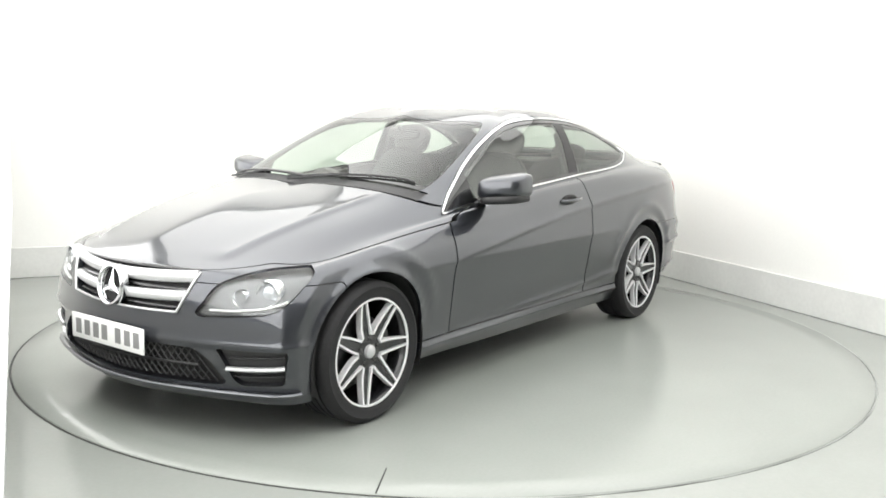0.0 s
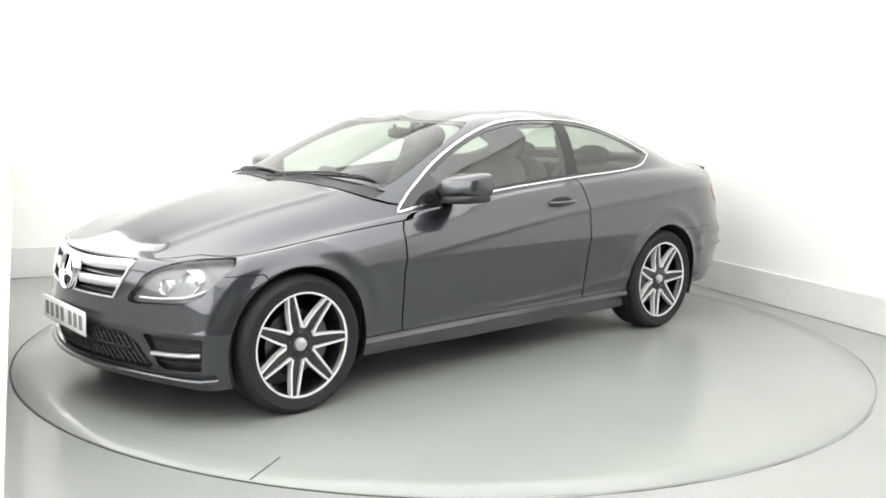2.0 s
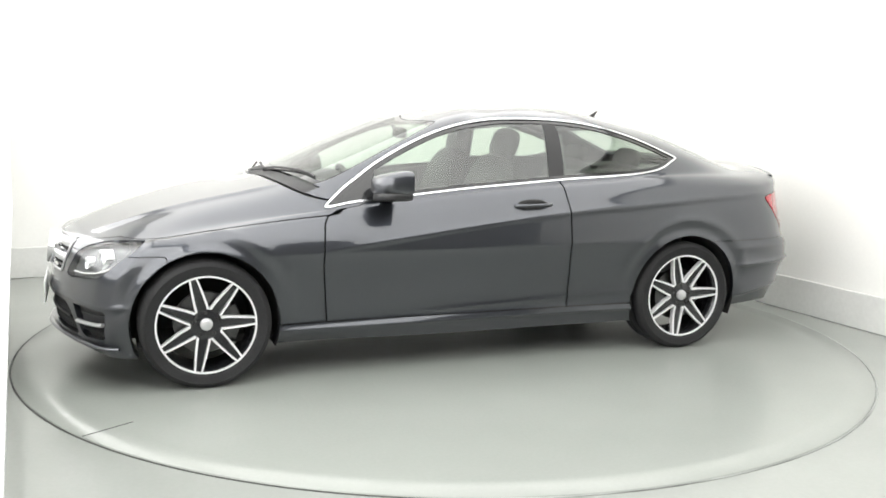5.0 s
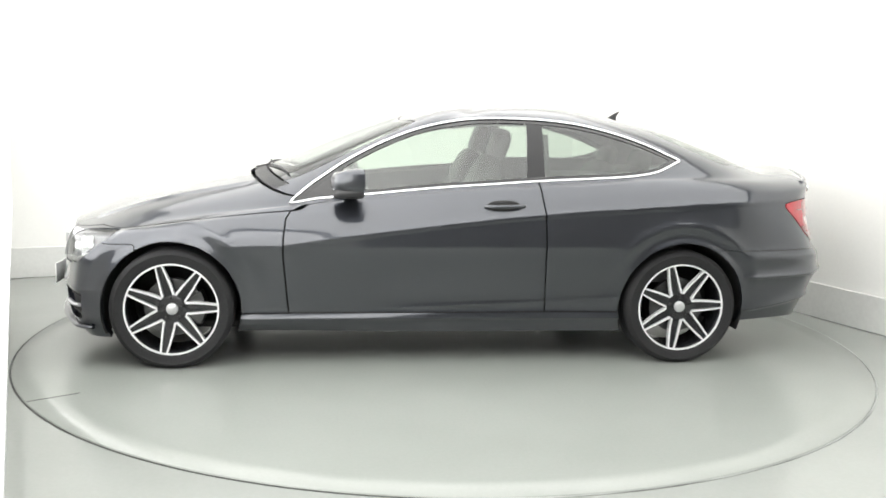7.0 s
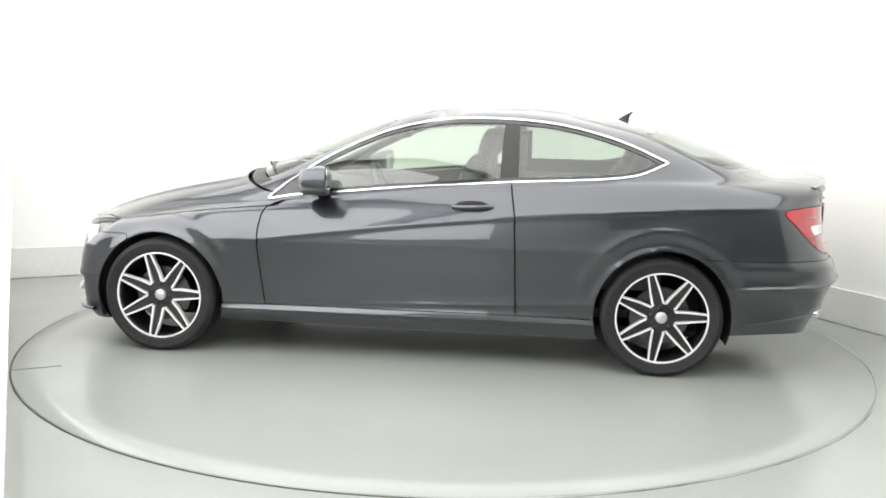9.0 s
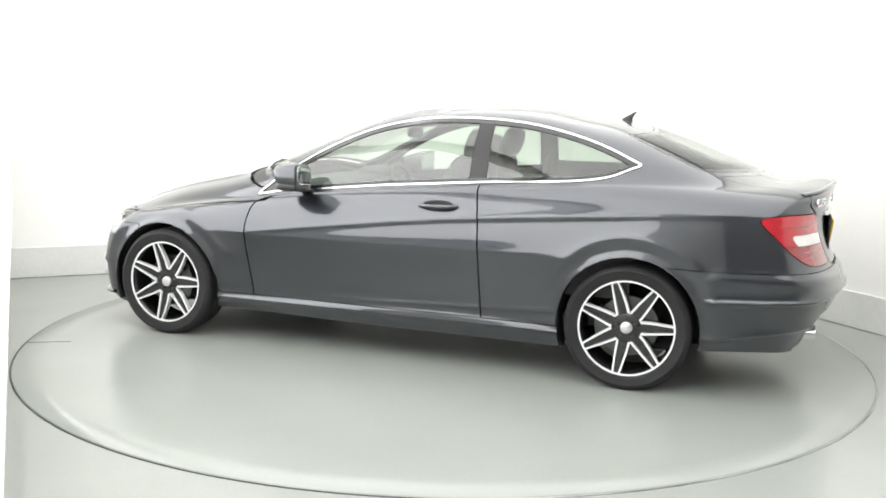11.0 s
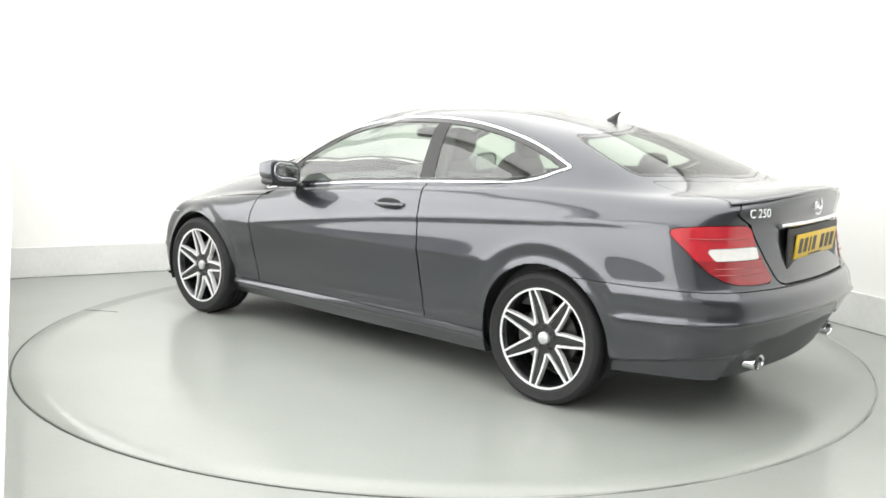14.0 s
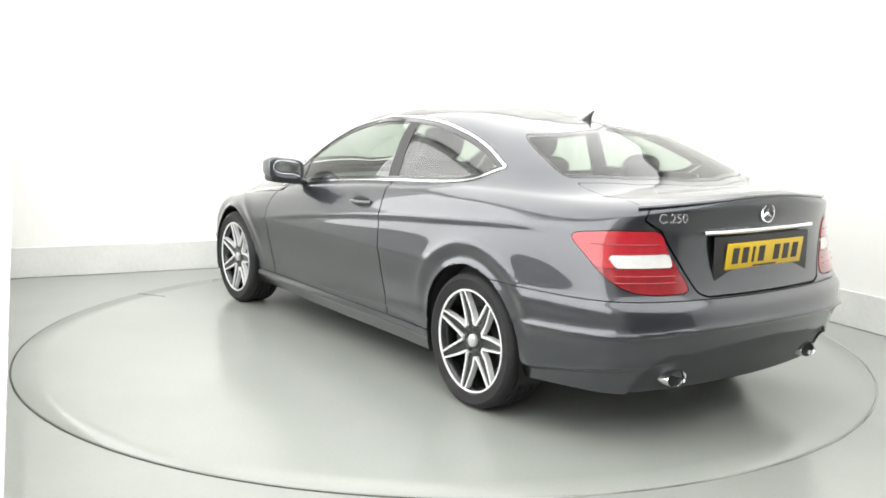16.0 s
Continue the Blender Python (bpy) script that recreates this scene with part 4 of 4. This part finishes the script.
# ---------- tail ----------
def tail_fittings():
    white_f = outline([(12.46, .820), (13.56, .824), (13.62, .769), (12.66, .768)], "uz", False)
    white, red = carve(tail, white_f, 0.001)
    low, up = carve(red, lambda P, U: P[:, 2] - 0.768, 0.001)
    for s in (1, -1):
        kw = {"mirror": s < 0}
        t = skin("tail_light", up, RED, car, "red and white rear light cluster", lift=0.004, rim=0.03, **kw)
        skin("lower_lens", low, REDDARK, t, "deep red lower lens", lift=0.003, rim=0.03, **kw)
        skin("reverse_lens", white, WHITELENS, t, "white reversing lens", lift=0.005, rim=0.03, **kw)
        for z0 in (0.862, 0.738, 0.712):
            pts = []
            for k in range(12):
                u = 12.1 + (13.4 - 12.1) * k / 11 if z0 > 0.8 else 12.65 + 1.0 * k / 11
                i = int(round(u * NU))
                j0 = np.argmin(np.abs(grid[i, :6 * NV, 2] - z0))
                p, n = grid[i, j0], POOL_N[i * CV + j0]
                pts.append((p[0] + n.x * 0.004, p[1] + n.y * 0.004, z0))
            strip(pts, 0.010, 0.004, "lens_rib", REDDARK if z0 > 0.8 else RED, t, side=s)
        # exhaust tip
        yy, zz = 0.462, 0.302
        bm = bmesh.new()
        rows = []
        for r, x in ((0.86, -2.15), (1.0, -2.16), (1.0, -2.262), (0.94, -2.270), (0.84, -2.264), (0.82, -2.18)):
            rows.append([bm.verts.new((x, s * yy + r * 0.061 * math.cos(a), zz + r * 0.036 * math.sin(a))) for a in [2 * math.pi * k / 32 for k in range(32)]])
        for a, b in zip(rows, rows[1:]):
            for k in range(32):
                bm.faces.new((a[k], a[(k + 1) % 32], b[(k + 1) % 32], b[k]))
        bmesh.ops.recalc_face_normals(bm, faces=bm.faces[:])
        e = part("exhaust_tip", bm, CHROME, car, "oval chrome exhaust tip")
        # black disc just inside the rim stands for the bore's shade
        bm = bmesh.new()
        bm.faces.new([bm.verts.new((-2.240, s * yy + 0.0500 * math.cos(a), zz + 0.0295 * math.sin(a))) for a in [2 * math.pi * k / 32 for k in range(32)]])
        part("exhaust_bore", bm, INNER, e, "black disc for the shade inside the exhaust", smooth=False)
    # plate recess, plate, strip and badge on the boot lid
    xp = on_rear(0.0, 0.80).x
    rec = part("plate_recess", bm_box((0.012, 0.64, 0.19), (xp + 0.001, 0, 0.792), 0.004), PLASTIC, boot_lid, "dark recess round the plate")
    pl = part("number_plate", bm_box((0.008, 0.52, 0.112), (xp - 0.013, 0, 0.804), 0.003), PLATEY, car, "yellow rear number plate")
    pl.matrix_basis = Matrix.Translation((xp, 0, 0.804)) @ Matrix.Rotation(radians(-6), 4, "Y") @ Matrix.Translation((-xp, 0, -0.804))
    for y in (0.205, 0.140, 0.085, 0.030, -0.075, -0.140, -0.205):
        part("plate_bar", bm_box((0.002, 0.040 if abs(y - 0.085) > 0.01 else 0.016, 0.068), (xp - 0.0175, y, 0.806)), INK, pl, smooth=False)
    part("plate_note", bm_box((0.002, 0.16, 0.007), (xp - 0.0175, 0, 0.756)), INK, pl, smooth=False)
    pts = []
    for k in range(21):
        y = -0.37 + 0.74 * k / 20
        p = on_rear(abs(y), 0.905)
        pts.append((p.x - 0.010, y, 0.905 - 0.004 * abs(y)))
    part("handle_strip", bm_tube(pts, 0.013, 10, flat=0.9), CHROME, boot_lid, "chrome strip above the plate")
    x = on_rear(0, 0.975).x
    mm = Matrix.Translation((x - 0.003, 0, 0.975)) @ Matrix.Rotation(radians(90), 4, "Z")
    part("badge", bm_lathe([(0.036, 0.0), (0.037, 0.006), (0.041, 0.007), (0.043, 0.0)], 48), CHROME, boot_lid, "round chrome badge", m=mm)
    bm = bmesh.new()
    for k in range(3):
        a = math.pi / 2 + k * 2 * math.pi / 3
        d, t = Vector((math.cos(a), 0, math.sin(a))), Vector((-math.sin(a), 0, math.cos(a)))
        tip, l, r, top = bm.verts.new(d * 0.038), bm.verts.new(t * 0.008 + d * 0.004), bm.verts.new(-t * 0.008 + d * 0.004), bm.verts.new((0, 0.007, 0))
        bm.faces.new((tip, l, top))
        bm.faces.new((tip, top, r))
    bmesh.ops.recalc_face_normals(bm, faces=bm.faces[:])
    part("badge_bars", bm, CHROME, boot_lid, smooth=False, m=mm)
    cu = bpy.data.curves.new("model_badge", "FONT")
    cu.body, cu.size, cu.extrude, cu.bevel_depth = "C 250", 0.054, 0.003, 0.0006
    tmp = bpy.data.objects.new("model_badge", cu)
    scene.collection.objects.link(tmp)
    me = bpy.data.meshes.new_from_object(tmp.evaluated_get(bpy.context.evaluated_depsgraph_get()))
    bpy.data.objects.remove(tmp)
    me.materials.clear()
    me.materials.append(CHROME)
    p0, p1 = on_rear(0.58, 0.95), on_rear(0.42, 0.95)
    ax = (p1 - p0).normalized()
    up = Vector((0, 0, 1))
    nrm = ax.cross(up).normalized()
    R = Matrix((ax, nrm.cross(ax), nrm)).transposed().to_4x4()
    part_mesh("model_badge", me, boot_lid, "chrome model lettering", Matrix.Translation(p0 + nrm * 0.009) @ R)
    # spoiler lip on the lid's edge
    sp = []
    for k in range(33):
        u = 12.9 + (15 - 12.9) * min(k, 32 - k) / 16
        i = min(CU - 1, int(round(u * NU)))
        p = grid[i, int(6.0 * NV)]
        sp.append((p[0] + 0.006, p[1] * (1 if k <= 16 else -1), p[2] + 0.004))
    part("spoiler", bm_tube(sp, 0.016, 10, flat=0.55), PAINT, boot_lid, "small grey lip spoiler")
    # roof aerial
    x, z = -1.19, on_top(-1.19, 0.0).z
    bm = bmesh.new()
    rows = []
    for s in [k / 8 for k in range(9)]:
        cx, cz, ln_, wd = x - 0.055 * s ** 1.5, z - 0.005 + 0.056 * s, 0.034 * (1 - s) ** 1.2 + 0.007, 0.015 * (1 - s) ** 1.4 + 0.003
        rows.append([bm.verts.new((cx + ln_ * math.cos(a), wd * math.sin(a), cz)) for a in [2 * math.pi * k / 16 for k in range(16)]])
    for a, b in zip(rows, rows[1:]):
        for k in range(16):
            bm.faces.new((a[k], a[(k + 1) % 16], b[(k + 1) % 16], b[k]))
    bm.faces.new(rows[-1])
    bmesh.ops.recalc_face_normals(bm, faces=bm.faces[:])
    part("aerial", bm, PLASTIC, car, "black shark-fin aerial")


tail_fittings()


# ---------- doors: mirrors, handles; wipers ----------
def blob(bm, centre, size, power=2.6, nu=24, nv=14):
    """A rounded box."""
    rows = []
    f = lambda c: math.copysign(abs(c) ** (2 / power), c)
    for j in range(nv + 1):
        b = -math.pi / 2 + math.pi * j / nv
        rows.append([bm.verts.new((centre[0] + size[0] * f(math.cos(b)) * f(math.cos(a)), centre[1] + size[1] * f(math.cos(b)) * f(math.sin(a)), centre[2] + size[2] * f(math.sin(b))))
                     for a in [2 * math.pi * i / nu for i in range(nu)]])
    for a, b in zip(rows, rows[1:]):
        for i in range(nu):
            bm.faces.new((a[i], a[(i + 1) % nu], b[(i + 1) % nu], b[i]))
    bmesh.ops.remove_doubles(bm, verts=bm.verts[:], dist=1e-5)
    bmesh.ops.recalc_face_normals(bm, faces=bm.faces[:])
    return bm


def side_fittings():
    for s, d in zip((1, -1), doors):
        bm = blob(bmesh.new(), (0, 0, 0), (0.104, 0.124, 0.068), 4.4)
        for v in bm.verts:
            # tapered forward, flat towards the rear
            if v.co.x < -0.03:
                v.co.x = -0.03 + (v.co.x + 0.03) * 0.25
            k = max(0.0, (v.co.x) / 0.102)
            v.co.z *= 1 - 0.28 * k
            v.co.x -= 0.25 * v.co.y if v.co.y > 0 else 0
            v.co.z += 0.12 * v.co.y
            v.co.y *= s
        if s < 0:
            bmesh.ops.reverse_faces(bm, faces=bm.faces[:])
        mir = part("door_mirror", bm, PAINT, car, "dark grey door mirror housing", m=Matrix.Translation((0.455, s * 0.935, 1.0)))
        bm = blob(bmesh.new(), (-0.046, s * 0.0, 0), (0.010, 0.098, 0.055), 3.2)
        for v in bm.verts:
            v.co.x -= 0.25 * abs(v.co.y) if v.co.y * s > 0 else 0
            v.co.z += 0.12 * v.co.y * s
        part("mirror_glass", bm, MIRROR, mir, "mirror glass")
        bm = blob(bmesh.new(), (0, 0, 0), (0.094, 0.114, 0.026), 4.0)
        for v in bm.verts:
            if v.co.x < -0.03:
                v.co.x = -0.03 + (v.co.x + 0.03) * 0.25
            v.co.x -= 0.25 * v.co.y if v.co.y > 0 else 0
            v.co.z += 0.10 * v.co.y - 0.060
            v.co.y *= s
        bmesh.ops.recalc_face_normals(bm, faces=bm.faces[:])
        part("mirror_base", bm, PLASTIC, mir, "black lower mirror shell")
        part("mirror_foot", bm_box((0.075, 0.13, 0.030), (0.455, s * 0.845, 0.924), 0.012, turn=Matrix.Rotation(radians(14 * s), 4, "X")), GLOSSBLACK, d, "black mirror foot")
        strip([(0.52, 0.92, 0.927), (0.45, 0.985, 0.930), (0.40, 1.01, 0.936)], 0.012, 0.012, "mirror_lamp", PLASTIC, d, side=s)
        # handle
        c, n = on_side(-0.365, 0.868)
        pts = []
        for k in range(11):
            x = -0.26 - 0.215 * k / 10
            p, nn = on_side(x, 0.872 + 0.006 * k / 10)
            lift = 0.030 * (1 - abs(k / 5 - 1) ** 3) + 0.003
            pts.append((p.x, p.y + lift, p.z))
        strip(pts, 0.018, 0.021, "door_handle", PAINT, d, "grey bow door handle", s)
        # near-black blob on the skin paints the shade of the handle bowl
        bm = blob(bmesh.new(), (0, 0, 0), (0.096, 0.012, 0.038), 2.3)
        part("handle_recess", bm, INNER, d, "dark blob for the shade in the handle recess", m=Matrix.Translation((c.x, s * (c.y - 0.006), c.z)) @ Matrix.Rotation(radians(4 * s), 4, "X"))
    for y0, y1, x0, x1 in ((-0.05, 0.62, 0.96, 0.80), (-0.60, 0.02, 0.86, 0.955)):
        pts = []
        for k in range(13):
            y = y0 + (y1 - y0) * k / 12
            x = x0 + (x1 - x0) * k / 12 - 0.012 + 0.02 * math.sin(math.pi * k / 12)
            p = on_top(x, abs(y))
            pts.append((x, y, p.z + 0.009))
        part("wiper", bm_tube(pts, 0.0065, 6), PLASTIC, car, "black wiper blade")
        part("wiper_arm", bm_tube([(x0 + 0.05, y0, on_top(x0 + 0.05, abs(y0)).z + 0.012), ((x0 + x1) / 2 + 0.03, (y0 + y1) / 2, on_top((x0 + x1) / 2 + 0.03, abs((y0 + y1) / 2)).z + 0.02)], 0.006, 6), PLASTIC, car)


MIRROR = material("mirror_glass", (0.42, 0.43, 0.44), 0.02, 1.0, stain=0.02)
side_fittings()


# ---------- cabin ----------
def cabin():
    up, _ = split(base_faces, lambda P, U: np.maximum(10.98 - U[:, 1], 0 * U[:, 1] - 1), "hl")
    skin("headliner", up, HEADLINER, car, "pale grey roof lining", both=True, lift=-0.03, rim=0)
    part("cabin_floor", bm_box((2.3, 1.4, 0.05), (-0.35, 0, 0.30), 0.01), LEATHER, car, "black carpeted floor")
    # dashboard
    bm = blob(bmesh.new(), (0, 0, 0), (0.26, 0.70, 0.15), 4)
    part("dashboard", bm, DASH, car, "black moulded dashboard", m=Matrix.Translation((0.62, 0, 0.80)))
    part("instrument_hood", blob(bmesh.new(), (0, 0, 0), (0.12, 0.19, 0.05), 2.8), DASH, car, m=Matrix.Translation((0.52, -0.36, 0.945)))
    ring = []
    for k in range(40):
        a = 2 * math.pi * k / 40
        ring.append((0.33 + 0.185 * math.sin(a) * 0.38, -0.36 + 0.185 * math.cos(a), 0.84 + 0.185 * math.sin(a) * 0.92))
    st = part("steering_wheel", bm_tube(ring, 0.016, 10, True), LEATHER, car, "black leather steering wheel")
    part("steering_hub", blob(bmesh.new(), (0, 0, 0), (0.05, 0.075, 0.06), 2.6), DASH, st, m=Matrix.Translation((0.36, -0.36, 0.83)))
    for dy, dz in ((0.1, 0), (-0.1, 0), (0, -0.09)):
        part("steering_spoke", bm_box((0.02, 0.12 if dy else 0.03, 0.03 if dy else 0.12), (0.345 + dz * 0.38, -0.36 + dy, 0.835 + dz), 0.006), DASH, st)
    for y in (0.36, -0.36):
        seat = part("seat", blob(bmesh.new(), (0, 0, 0), (0.27, 0.25, 0.10), 4), LEATHER, car, "black leather front seat", m=Matrix.Translation((0.02, y, 0.46)))
        tilt = Matrix.Rotation(radians(-18), 4, "Y")
        bm = blob(bmesh.new(), (0, 0, 0), (0.085, 0.25, 0.34), 3.4)
        for v in bm.verts:
            v.co.y *= 1 - 0.22 * max(0, v.co.z / 0.34) ** 2
        part("backrest", bm, LEATHER, car, "black leather seat back", m=Matrix.Translation((-0.27, y, 0.80)) @ tilt)
        part("headrest", blob(bmesh.new(), (0, 0, 0), (0.055, 0.135, 0.095), 2.8), LEATHER, car, "black leather headrest", m=Matrix.Translation((-0.415, y, 1.185)) @ tilt)
        part("rear_backrest", blob(bmesh.new(), (0, 0, 0), (0.10, 0.29, 0.30), 3.4), LEATHER, car, "black leather rear seat back", m=Matrix.Translation((-1.16, y * 0.92, 0.78)) @ Matrix.Rotation(radians(-22), 4, "Y"))
        part("rear_headrest", blob(bmesh.new(), (0, 0, 0), (0.05, 0.125, 0.07), 2.8), LEATHER, car, "black leather rear headrest", m=Matrix.Translation((-1.28, y * 0.92, 1.095)) @ tilt)
        part("rear_seat", blob(bmesh.new(), (0, 0, 0), (0.26, 0.29, 0.10), 4), LEATHER, car, m=Matrix.Translation((-0.88, y * 0.92, 0.48)))
        s = 1 if y > 0 else -1
        # door card and centre pillar inside
        part("door_card", bm_box((1.06, 0.03, 0.62), (-0.06, s * 0.775, 0.652), 0.01, turn=Matrix.Rotation(radians(5.2), 4, "Y") @ Matrix.Rotation(radians(5 * s), 4, "X")), DASH, car, "black door trim")
        part("quarter_card", bm_box((0.75, 0.03, 0.62), (-1.0, s * 0.73, 0.752), 0.01, turn=Matrix.Rotation(radians(7 * s), 4, "X")), DASH, car, "black rear side trim")
        part("inner_pillar", bm_box((0.11, 0.03, 0.30), (-0.585, s * 0.69, 1.11), 0.01, turn=Matrix.Rotation(radians(18 * s), 4, "X")), DASH, car, "dark centre pillar lining")
        pts = [(-0.57, s * 0.70, 1.16), (-0.55, s * 0.66, 0.95), (-0.5, s * 0.62, 0.70)]
        part("seat_belt", bm_tube(pts, 0.022, 6, flat=0.1), PLASTIC, car, "black seat belt")
    part("parcel_shelf", bm_box((0.55, 1.18, 0.03), (-1.58, 0, 1.015), 0.01), DASH, car, "black parcel shelf")
    part("centre_console", bm_box((0.9, 0.20, 0.20), (0.1, 0, 0.45), 0.03), DASH, car)
    part("rear_view_mirror", blob(bmesh.new(), (0, 0, 0), (0.02, 0.115, 0.034), 3), PLASTIC, car, "black interior mirror", m=Matrix.Translation((0.12, 0, 1.235)))
    part("mirror_stem", bm_tube([(0.13, 0, 1.24), (0.17, 0, 1.282)], 0.012, 8), PLASTIC, car)


cabin()


# ---------- what moves ----------
def motions():
    rows, turns = [], []
    for t, a in HEADING:
        c, s = math.cos(radians(a)), math.sin(radians(a))
        x, y = CAR_ON_TABLE
        rows.append((t, pose(c * x - s * y, s * x + c * y, 0, rz=a)))
        turns.append((t, pose(0, 0, 0, rz=a)))
    walk(car, rows)
    walk(table, turns)


motions()
